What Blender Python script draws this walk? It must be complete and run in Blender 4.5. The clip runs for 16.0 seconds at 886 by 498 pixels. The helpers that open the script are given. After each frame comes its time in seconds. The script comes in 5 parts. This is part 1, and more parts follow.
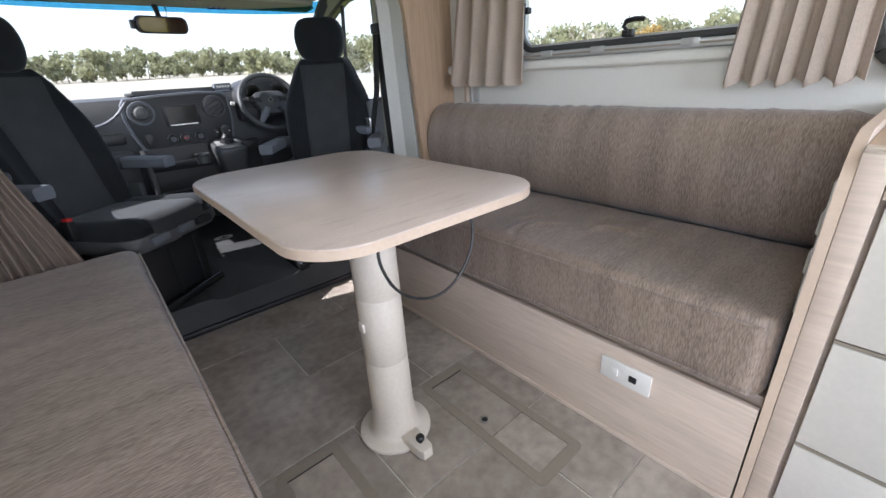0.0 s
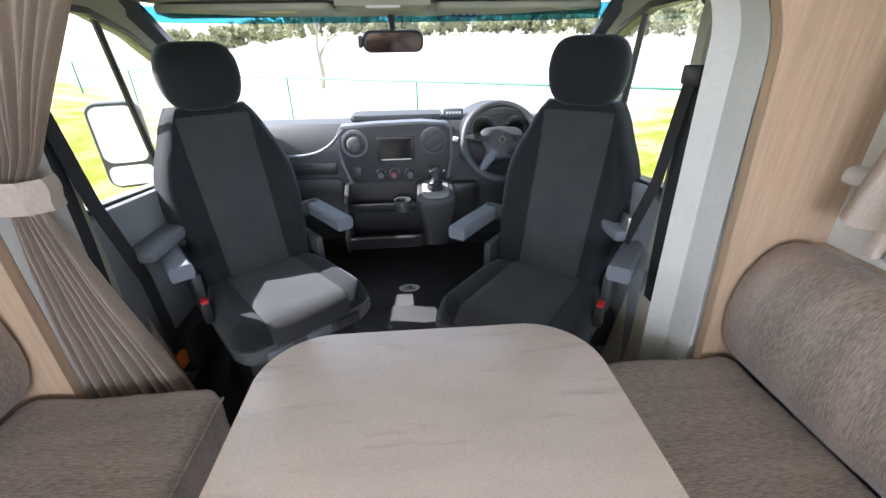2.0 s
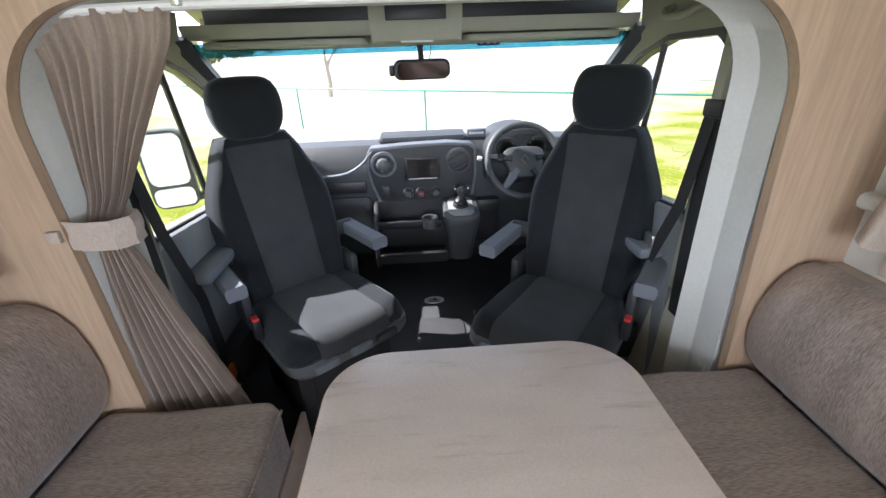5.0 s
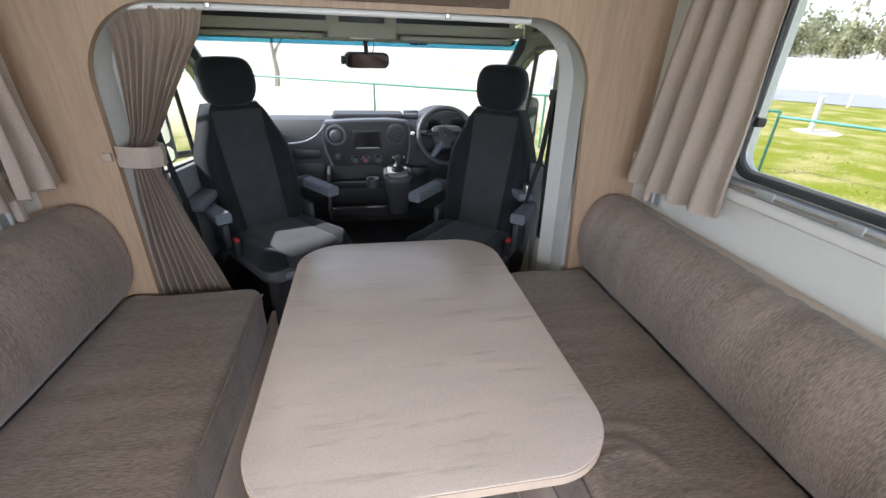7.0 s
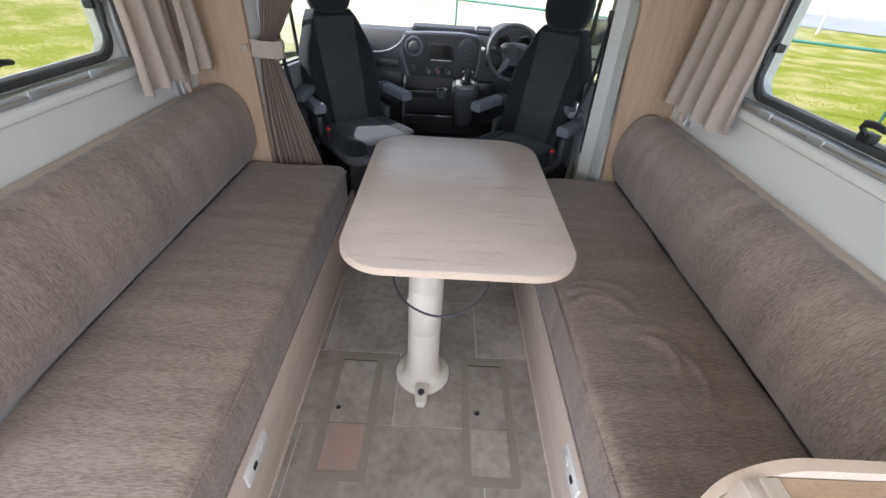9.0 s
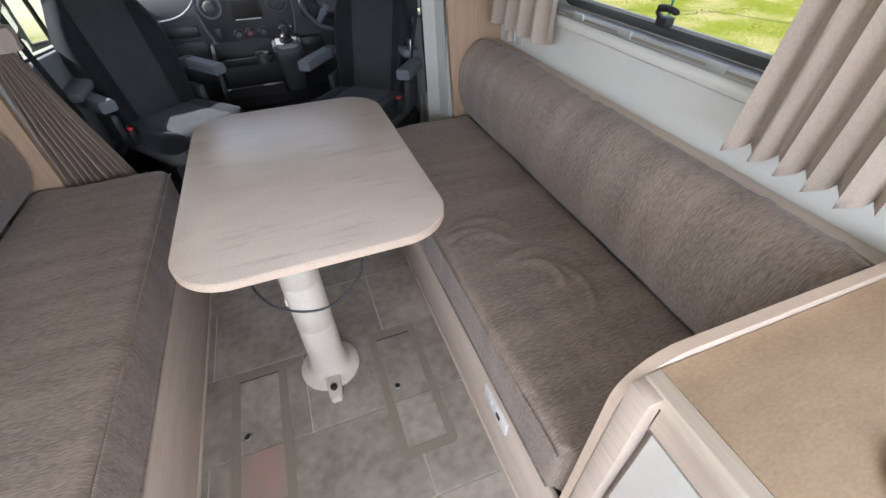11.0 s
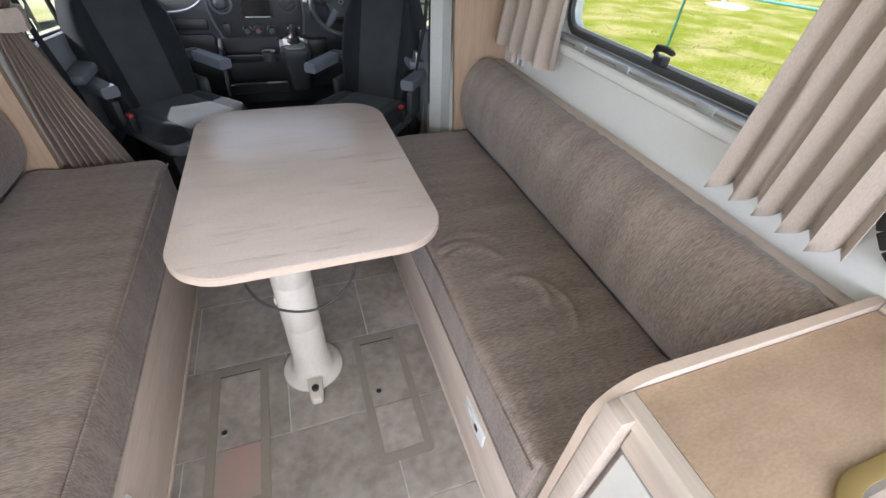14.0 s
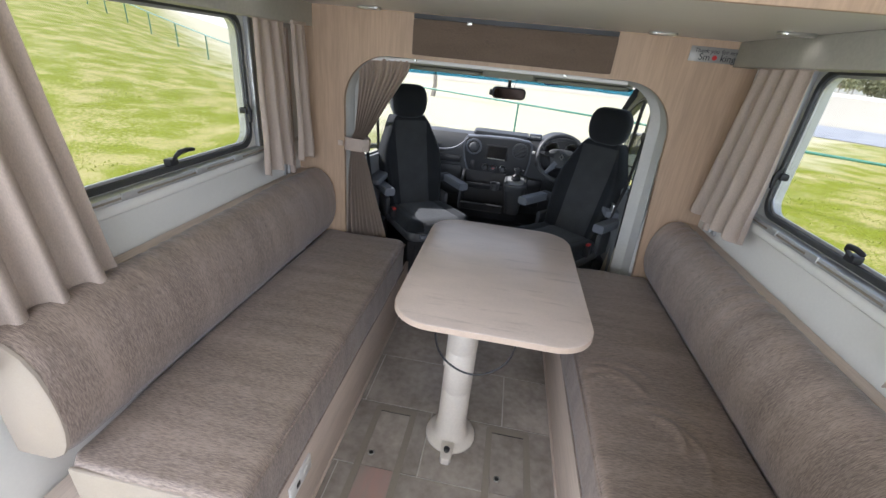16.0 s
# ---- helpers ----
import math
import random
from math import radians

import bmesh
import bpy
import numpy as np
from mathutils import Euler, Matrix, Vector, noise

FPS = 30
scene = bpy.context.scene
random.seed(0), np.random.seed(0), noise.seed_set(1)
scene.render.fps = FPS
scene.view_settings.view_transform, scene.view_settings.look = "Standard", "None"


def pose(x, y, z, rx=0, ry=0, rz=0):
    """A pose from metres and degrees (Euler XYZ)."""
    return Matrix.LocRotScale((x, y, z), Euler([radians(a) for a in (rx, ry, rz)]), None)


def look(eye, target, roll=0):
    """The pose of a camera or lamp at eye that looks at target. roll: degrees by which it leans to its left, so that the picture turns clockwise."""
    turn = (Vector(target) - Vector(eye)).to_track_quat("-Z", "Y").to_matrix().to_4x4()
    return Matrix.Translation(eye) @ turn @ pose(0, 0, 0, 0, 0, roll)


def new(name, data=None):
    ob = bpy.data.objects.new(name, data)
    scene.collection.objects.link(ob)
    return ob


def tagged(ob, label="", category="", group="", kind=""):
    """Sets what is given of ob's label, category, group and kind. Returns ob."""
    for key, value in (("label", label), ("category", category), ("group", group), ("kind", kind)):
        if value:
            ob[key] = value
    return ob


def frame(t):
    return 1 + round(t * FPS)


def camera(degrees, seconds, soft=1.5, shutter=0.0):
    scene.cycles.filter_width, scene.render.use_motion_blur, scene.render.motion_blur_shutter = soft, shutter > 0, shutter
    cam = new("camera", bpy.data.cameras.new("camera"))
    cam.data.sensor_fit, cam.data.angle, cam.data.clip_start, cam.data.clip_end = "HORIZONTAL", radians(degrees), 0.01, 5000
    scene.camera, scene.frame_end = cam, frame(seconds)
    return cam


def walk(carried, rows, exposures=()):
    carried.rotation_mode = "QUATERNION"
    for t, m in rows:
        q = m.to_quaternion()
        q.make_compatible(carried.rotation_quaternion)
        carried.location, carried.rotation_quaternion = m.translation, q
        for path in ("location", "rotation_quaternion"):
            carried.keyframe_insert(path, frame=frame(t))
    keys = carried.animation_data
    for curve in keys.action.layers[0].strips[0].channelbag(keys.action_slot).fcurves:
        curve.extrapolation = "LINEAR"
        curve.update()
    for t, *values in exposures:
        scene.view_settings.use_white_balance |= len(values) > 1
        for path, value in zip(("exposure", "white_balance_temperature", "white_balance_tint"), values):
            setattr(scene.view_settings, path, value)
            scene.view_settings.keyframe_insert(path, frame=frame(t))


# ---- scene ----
cam = camera(94.5, 16.0, shutter=0.0)
EXPOSURES = [(0.0, 1.1), (1.0, 1.3), (1.5, 1.65), (2.0, 1.95), (2.5, 2.35), (3.0, 2.65), (5.3, 1.55), (6.0, 1.33), (7.5, 1.19), (10.5, 1.12), (12.0, 1.34), (13.0, 1.36), (14.5, 1.24), (15.3, 1.22), (16.0, 0.95)]
KELVIN, TINT = 5950.0, 17.0
PATH = [
    (0, (-0.52, -0.791, 1.099), (0.656, 0.62, 0.308), -3.5),
    (0.5, (-0.345, -0.685, 1.231), (0.58, 0.879, 0.394), -5.8),
    (1, (-0.135, -0.503, 1.333), (0.396, 1.231, 0.489), -2.0),
    (1.5, (-0.007, -0.204, 1.403), (0.246, 1.593, 0.562), -0.7),
    (2, (0.079, 0.146, 1.411), (0.201, 1.931, 0.516), -0.9),
    (2.5, (0.098, 0.47, 1.429), (0.065, 2.189, 0.408), -1.9),
    (3, (0.107, 0.648, 1.42), (-0.001, 2.326, 0.337), -3.6),
    (3.2, (0.105, 0.669, 1.420), (-0.012, 2.341, 0.365), -3.6),
    (5.3, (-0.032, -0.058, 1.507), (0.074, 1.741, 0.639), -1.9),
    (5.5, (0.027, -0.158, 1.498), (0.131, 1.628, 0.604), -1.9),
    (6, (0.063, -0.365, 1.466), (0.317, 1.353, 0.473), 1.8),
    (6.5, (0.036, -0.461, 1.479), (0.465, 1.238, 0.515), 2.6),
    (7, (-0.005, -0.561, 1.508), (0.33, 1.201, 0.624), 1.9),
    (7.5, (0.026, -0.706, 1.539), (0.293, 1.107, 0.739), 5.2),
    (8, (0.03, -0.876, 1.552), (0.244, 0.903, 0.663), 6.2),
    (8.2, (0.026, -0.938, 1.557), (0.205, 0.777, 0.545), 6.2),
    (10.3, (0.044, -1.051, 1.488), (-0.028, 0.49, 0.215), 0.7),
    (10.5, (0.067, -1.021, 1.504), (0.194, 0.482, 0.191), -0.3),
    (11, (0.126, -0.936, 1.495), (0.631, 0.475, 0.17), -1.5),
    (11.5, (0.115, -0.883, 1.489), (0.785, 0.395, 0.105), -1.9),
    (12, (0.091, -0.803, 1.504), (0.853, 0.355, 0.062), -1.5),
    (12.5, (0.096, -0.767, 1.509), (0.912, 0.336, 0.053), -2.1),
    (13, (0.084, -0.76, 1.509), (0.883, 0.388, 0.079), -2.2),
    (13.5, (0.094, -0.84, 1.531), (0.832, 0.438, 0.181), 1.2),
    (14, (0.109, -0.949, 1.523), (0.676, 0.468, 0.23), 4.2),
    (14.5, (0.043, -0.999, 1.573), (0.296, 0.593, 0.39), 2.0),
    (15, (0.001, -1.065, 1.615), (-0.054, 0.654, 0.594), 1.9),
    (15.5, (0.034, -1.177, 1.635), (-0.108, 0.598, 0.725), 5.1),
    (16, (0.051, -1.282, 1.651), (-0.171, 0.512, 0.796), 5.8),
]
walk(cam, [(t, look(eye, target, roll)) for t, eye, target, roll in PATH], [(t, stops, KELVIN, TINT) for t, stops in EXPOSURES])

# ---- light ----
SUN_AZ, SUN_EL = -80.0, 44.5          # degrees: heading from +y to the right, height
world = bpy.data.worlds.new("sky")
scene.world = world
world.use_nodes = True
wn = world.node_tree.nodes
sky = wn.new("ShaderNodeTexSky")
sky.sky_type = "NISHITA"
sky.sun_disc = False
sky.sun_elevation, sky.sun_rotation = radians(SUN_EL), radians(SUN_AZ)
sky.dust_density = 1.2
wn["Background"].inputs["Strength"].default_value = 0.15
haze = wn.new("ShaderNodeHueSaturation")
haze.inputs["Saturation"].default_value, haze.inputs["Value"].default_value = 0.5, 1.4
world.node_tree.links.new(sky.outputs[0], haze.inputs["Color"])
world.node_tree.links.new(haze.outputs[0], wn["Background"].inputs["Color"])
sun_data = bpy.data.lights.new("sun", "SUN")
sun_data.energy, sun_data.angle, sun_data.color = 5.0, radians(0.5), (1.0, 0.95, 0.87)
sun = new("sun", sun_data)
a, e = radians(SUN_AZ), radians(SUN_EL)
sun.matrix_world = look((math.sin(a) * math.cos(e) * 50, math.cos(a) * math.cos(e) * 50, math.sin(e) * 50), (0, 0, 0))


DOOR_W, REAR_W, KITCHEN_W = 6.5, 19, 4


# ---- materials ----
def material(name, color, rough=0.6, metal=0.0, var=0.12, scale=6.0, fine=90.0, bump=0.1, stretch=(1, 1, 1), second=None, mix=0.5, object_random=0.0, spec=0.5, placed=False):
    m = bpy.data.materials.new(name)
    m.use_nodes = True
    nt = m.node_tree
    nodes, links = nt.nodes, nt.links
    p = nodes["Principled BSDF"]
    p.inputs["Metallic"].default_value = metal
    p.inputs["Roughness"].default_value = rough
    p.inputs["Specular IOR Level"].default_value = spec
    tc = nodes.new("ShaderNodeTexCoord")
    mp = nodes.new("ShaderNodeMapping")
    mp.inputs["Scale"].default_value = stretch
    geo = nodes.new("ShaderNodeNewGeometry")
    links.new(geo.outputs["Position"] if placed else tc.outputs["Object"], mp.inputs["Vector"])
    big = nodes.new("ShaderNodeTexNoise")
    big.inputs["Scale"].default_value, big.inputs["Detail"].default_value = scale, 4
    small = nodes.new("ShaderNodeTexNoise")
    small.inputs["Scale"].default_value, small.inputs["Detail"].default_value = fine, 3
    for n in (big, small):
        links.new(mp.outputs[0], n.inputs["Vector"])
    add = nodes.new("ShaderNodeMath")
    add.operation = "MULTIPLY_ADD"
    links.new(small.outputs[0], add.inputs[0])
    add.inputs[1].default_value = mix
    mul = nodes.new("ShaderNodeMath")
    mul.operation = "MULTIPLY"
    links.new(big.outputs[0], mul.inputs[0])
    mul.inputs[1].default_value = 1 - mix
    links.new(mul.outputs[0], add.inputs[2])
    ramp = nodes.new("ShaderNodeValToRGB")
    other = second or tuple(max(0, c * (1 - 2 * var)) for c in color)
    ramp.color_ramp.elements[0].position, ramp.color_ramp.elements[1].position = 0.36, 0.62
    ramp.color_ramp.elements[0].color = (*other, 1)
    ramp.color_ramp.elements[1].color = (*color, 1)
    links.new(add.outputs[0], ramp.inputs[0])
    out = ramp.outputs[0]
    if object_random:
        info = nodes.new("ShaderNodeObjectInfo")
        hsv = nodes.new("ShaderNodeHueSaturation")
        rng = nodes.new("ShaderNodeMapRange")
        rng.inputs["To Min"].default_value, rng.inputs["To Max"].default_value = 1 - object_random, 1 + object_random
        links.new(info.outputs["Random"], rng.inputs["Value"])
        links.new(rng.outputs[0], hsv.inputs["Value"])
        links.new(out, hsv.inputs["Color"])
        out = hsv.outputs[0]
    links.new(out, p.inputs["Base Color"])
    if bump:
        b = nodes.new("ShaderNodeBump")
        b.inputs["Strength"].default_value, b.inputs["Distance"].default_value = bump, 0.004
        links.new(add.outputs[0], b.inputs["Height"])
        links.new(b.outputs[0], p.inputs["Normal"])
    return m


M = {}
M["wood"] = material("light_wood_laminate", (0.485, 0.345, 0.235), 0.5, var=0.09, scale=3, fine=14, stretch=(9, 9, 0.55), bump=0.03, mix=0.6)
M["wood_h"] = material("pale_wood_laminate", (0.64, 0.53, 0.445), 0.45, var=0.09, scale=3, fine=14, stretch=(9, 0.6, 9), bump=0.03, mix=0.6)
M["wall"] = material("white_wall_panel", (0.73, 0.72, 0.675), 0.55, var=0.02, bump=0.02)
M["ceiling"] = material("cream_ceiling_panel", (0.64, 0.62, 0.55), 0.4, var=0.02, bump=0.01)
M["fabric"] = material("brown_grey_upholstery", (0.36, 0.278, 0.228), 0.52, scale=9, fine=270, stretch=(0.19, 1.7, 0.21), second=(0.155, 0.116, 0.092), bump=0.14, mix=0.7, spec=0.5)
M["fabric"].node_tree.nodes["Principled BSDF"].inputs["Sheen Weight"].default_value = 0.22
M["fabric"].node_tree.nodes["Principled BSDF"].inputs["Sheen Tint"].default_value = (0.85, 0.92, 1.0, 1)
M["curtain"] = material("beige_curtain_cloth", (0.61, 0.512, 0.435), 0.85, scale=12, fine=420, stretch=(1, 1, 0.3), var=0.1, bump=0.15, mix=0.65, spec=0.2)


def let_through(m, share):
    """Thin cloth: part of the light passes on through it."""
    nt = m.node_tree
    p, out = nt.nodes["Principled BSDF"], nt.nodes["Material Output"]
    tl = nt.nodes.new("ShaderNodeBsdfTranslucent")
    nt.links.new(p.inputs["Base Color"].links[0].from_socket, tl.inputs["Color"])
    mixn = nt.nodes.new("ShaderNodeMixShader")
    mixn.inputs[0].default_value = share
    nt.links.new(p.outputs[0], mixn.inputs[1])
    nt.links.new(tl.outputs[0], mixn.inputs[2])
    nt.links.new(mixn.outputs[0], out.inputs[0])


let_through(M["curtain"], 0.25)
M["pelmet"] = material("grey_green_pelmet", (0.45, 0.44, 0.385), 0.7, var=0.06)
M["flap"] = material("brown_flap_cloth", (0.17, 0.125, 0.095), 0.85, scale=9, fine=260, var=0.15, bump=0.25, stretch=(0.4, 1, 2), mix=0.7, spec=0.2)
M["white"] = material("white_plastic", (0.80, 0.79, 0.76), 0.35, var=0.02, bump=0.0)
M["cream"] = material("cream_enamel", (0.74, 0.68, 0.60), 0.4, var=0.05, scale=5, bump=0.02)
M["trimwhite"] = material("pale_pillar_trim", (0.54, 0.54, 0.51), 0.6, var=0.05, scale=4, bump=0.05)
M["black"] = material("black_plastic", (0.02, 0.02, 0.022), 0.45, var=0.15, fine=300, bump=0.05)
M["rubber"] = material("black_rubber_mat", (0.06, 0.062, 0.064), 0.7, var=0.2, fine=300, bump=0.2)
M["dash"] = material("charcoal_dash_plastic", (0.029, 0.031, 0.034), 0.55, var=0.08, fine=350, bump=0.12)
M["dashlight"] = material("grey_dash_plastic", (0.060, 0.064, 0.068), 0.5, var=0.06, fine=350, bump=0.1)
M["seat"] = material("charcoal_seat_cloth", (0.016, 0.018, 0.0205), 0.9, var=0.2, fine=500, bump=0.3, spec=0.25)
M["seatmid"] = material("slate_seat_cloth", (0.050, 0.053, 0.056), 0.9, var=0.2, fine=500, bump=0.3, spec=0.25)
for k_ in ("seat", "seatmid"):
    M[k_].node_tree.nodes["Principled BSDF"].inputs["Sheen Weight"].default_value = 0.14
    M[k_].node_tree.nodes["Principled BSDF"].inputs["Sheen Tint"].default_value = (0.82, 0.91, 1.0, 1)
M["seatplastic"] = material("mid_grey_seat_plastic", (0.10, 0.105, 0.11), 0.45, var=0.05, fine=300, bump=0.06)
M["armrest"] = material("grey_armrest_vinyl", (0.14, 0.155, 0.18), 0.5, var=0.05, fine=300, bump=0.08)
M["metal"] = material("brushed_steel", (0.62, 0.62, 0.60), 0.3, metal=1.0, var=0.05, bump=0.02)
M["alu"] = material("silver_window_frame", (0.55, 0.56, 0.56), 0.4, metal=0.6, var=0.04, bump=0.0)
M["red"] = material("red_plastic", (0.55, 0.03, 0.03), 0.4, var=0.05, bump=0)
M["screen"] = material("dark_screen", (0.012, 0.012, 0.013), 0.12, var=0.05, bump=0)
M["headliner"] = material("greenish_grey_headliner", (0.36, 0.36, 0.29), 0.85, var=0.06, fine=300, bump=0.1)


def paddock_material():
    """Green grass with straw patches, mixed to a paler colour ahead of the van."""
    m = material("dry_green_grass", (0.165, 0.187, 0.014), 0.95, scale=1.0, fine=15, second=(0.33, 0.29, 0.115), bump=0.9, mix=0.45, spec=0.1, placed=True)
    nt = m.node_tree
    p = nt.nodes["Principled BSDF"]
    base = p.inputs["Base Color"].links[0].from_socket
    patches = base.node.color_ramp.elements
    patches[0].position, patches[1].position = 0.42, 0.53
    geo = nt.nodes.new("ShaderNodeNewGeometry")
    sep = nt.nodes.new("ShaderNodeSeparateXYZ")
    nt.links.new(geo.outputs["Position"], sep.inputs[0])

    def calc(op, a_, b_):
        n = nt.nodes.new("ShaderNodeMath")
        n.operation = op
        for k, v in enumerate((a_, b_)):
            if isinstance(v, (int, float)):
                n.inputs[k].default_value = v
            else:
                nt.links.new(v, n.inputs[k])
        return n.outputs[0]

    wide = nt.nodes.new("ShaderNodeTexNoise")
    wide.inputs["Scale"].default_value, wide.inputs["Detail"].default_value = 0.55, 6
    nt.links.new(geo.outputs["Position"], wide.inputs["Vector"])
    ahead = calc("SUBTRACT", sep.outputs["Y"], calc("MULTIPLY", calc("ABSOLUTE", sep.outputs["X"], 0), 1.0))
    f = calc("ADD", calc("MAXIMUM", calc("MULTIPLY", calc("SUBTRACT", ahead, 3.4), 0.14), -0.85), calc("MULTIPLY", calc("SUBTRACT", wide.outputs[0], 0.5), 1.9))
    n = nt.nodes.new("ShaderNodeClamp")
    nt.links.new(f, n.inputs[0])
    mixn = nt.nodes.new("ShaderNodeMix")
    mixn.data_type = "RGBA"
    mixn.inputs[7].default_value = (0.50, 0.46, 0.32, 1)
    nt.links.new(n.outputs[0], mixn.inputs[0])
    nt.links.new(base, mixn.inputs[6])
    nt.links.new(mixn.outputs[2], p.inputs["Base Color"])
    return m


M["grass"] = paddock_material()
M["blade"] = material("grass_blades", (0.30, 0.36, 0.05), 0.8, scale=0.9, fine=9, second=(0.44, 0.40, 0.14), bump=0, mix=0.5, spec=0.1, placed=True)
let_through(M["blade"], 0.5)


def glass(name, tint=(0.95, 0.97, 0.96), see=0.9):
    m = bpy.data.materials.new(name)
    m.use_nodes = True
    nt = m.node_tree
    nt.nodes.clear()
    out = nt.nodes.new("ShaderNodeOutputMaterial")
    mixn = nt.nodes.new("ShaderNodeMixShader")
    tr = nt.nodes.new("ShaderNodeBsdfTransparent")
    gl = nt.nodes.new("ShaderNodeBsdfGlossy")
    lw = nt.nodes.new("ShaderNodeLayerWeight")
    lw.inputs["Blend"].default_value = 0.5
    pw = nt.nodes.new("ShaderNodeMath")
    pw.operation = "POWER"
    pw.inputs[1].default_value = 5.0
    fr = nt.nodes.new("ShaderNodeMath")
    fr.operation = "MULTIPLY_ADD"
    fr.inputs[1].default_value, fr.inputs[2].default_value = 0.5, 0.02
    nt.links.new(lw.outputs["Facing"], pw.inputs[0])
    nt.links.new(pw.outputs[0], fr.inputs[0])
    tr.inputs["Color"].default_value = (*[c * see for c in tint], 1)
    gl.inputs["Roughness"].default_value = 0.02
    nt.links.new(fr.outputs[0], mixn.inputs[0])
    nt.links.new(tr.outputs[0], mixn.inputs[1])
    nt.links.new(gl.outputs[0], mixn.inputs[2])
    nt.links.new(mixn.outputs[0], out.inputs[0])
    return m


M["grout"] = material("pale_grey_grout", (0.60, 0.57, 0.52), 0.7, var=0.05)
M["tile"] = material("grey_brown_slate_vinyl", (0.42, 0.372, 0.325), 0.34, scale=5, fine=26, second=(0.25, 0.213, 0.182), bump=0.06, mix=0.42, object_random=0.12, placed=True)
M["tilestain"] = material("stained_slate_vinyl", (0.42, 0.275, 0.24), 0.36, scale=7, fine=26, second=(0.33, 0.285, 0.25), bump=0.06, mix=0.15, stretch=(1.6, 0.5, 1))
M["hatch"] = material("grey_hatch_frame", (0.285, 0.25, 0.205), 0.5, var=0.05)
M["counter"] = material("sandy_stone_laminate", (0.455, 0.325, 0.22), 0.42, scale=9, fine=110, second=(0.355, 0.248, 0.162), stretch=(1, 2.2, 1), bump=0.02, mix=0.5)
M["edgeband"] = material("light_edge_band", (0.66, 0.52, 0.41), 0.65, var=0.05, bump=0.0)
M["gold"] = material("satin_champagne_metal", (0.40, 0.37, 0.31), 0.45, metal=0.25, var=0.04, bump=0)
M["mirror"] = material("mirror_silver", (0.85, 0.87, 0.88), 0.04, metal=1.0, var=0.0, bump=0)
# The dark brown tint stands for the cabin reflected in the mirror.
M["mirrortint"] = material("reflection_tinted_mirror", (0.16, 0.13, 0.12), 0.06, metal=1.0, var=0.0, bump=0)
M["greenpipe"] = material("green_painted_pipe", (0.08, 0.26, 0.20), 0.5, var=0.1, bump=0.02)
M["whitepaint"] = material("white_weathered_paint", (0.75, 0.75, 0.73), 0.6, var=0.05)
M["road"] = material("grey_blue_road", (0.30, 0.31, 0.33), 0.85, var=0.1, scale=0.4, fine=20)
M["frame"] = material("dark_grey_window_frame", (0.05, 0.052, 0.052), 0.4, var=0.1, bump=0.03)
M["sand"] = material("pale_sand_track", (0.44, 0.40, 0.32), 0.95, var=0.06, scale=0.1, fine=3)
M["bark"] = material("pale_grey_bark", (0.42, 0.37, 0.31), 0.9, var=0.2, scale=8, fine=60, bump=0.5)
# Both leaf colours are lightened to paint haze over the far woods.
M["leaf"] = material("haze_paled_olive_foliage", (0.42, 0.42, 0.27), 0.9, scale=0.12, fine=1.2, second=(0.24, 0.255, 0.15), bump=0.3, mix=0.6, spec=0.1)
let_through(M["leaf"], 0.4)
M["gold"] = material("golden_autumn_foliage", (0.50, 0.36, 0.14), 0.9, scale=0.5, fine=3, second=(0.34, 0.25, 0.10), bump=0.1, mix=0.6, spec=0.1)
let_through(M["gold"], 0.4)
M["orange"] = material("orange_plastic", (0.7, 0.2, 0.04), 0.4, var=0.04, bump=0)
M["belt"] = material("black_webbing", (0.016, 0.016, 0.017), 0.75, var=0.2, fine=400, bump=0.2)
M["doorcard"] = material("grey_door_plastic", (0.21, 0.225, 0.24), 0.55, var=0.06, fine=300, bump=0.08)
M["bluetint"] = glass("blue_sun_strip", (0.28, 0.62, 0.76), 0.85)
M["navy"] = material("dark_blue_print", (0.02, 0.04, 0.15), 0.5, var=0.05, bump=0)
M["yellow"] = material("pale_yellow_label", (0.75, 0.68, 0.30), 0.6, var=0.05, bump=0)
M["signsilver"] = material("silver_grey_sign", (0.30, 0.29, 0.27), 0.4, metal=0.3, var=0.05, bump=0)
M["beige"] = material("beige_cab_trim", (0.56, 0.52, 0.44), 0.7, var=0.06, fine=200, bump=0.08)
M["glass"] = glass("clear_window_glass")


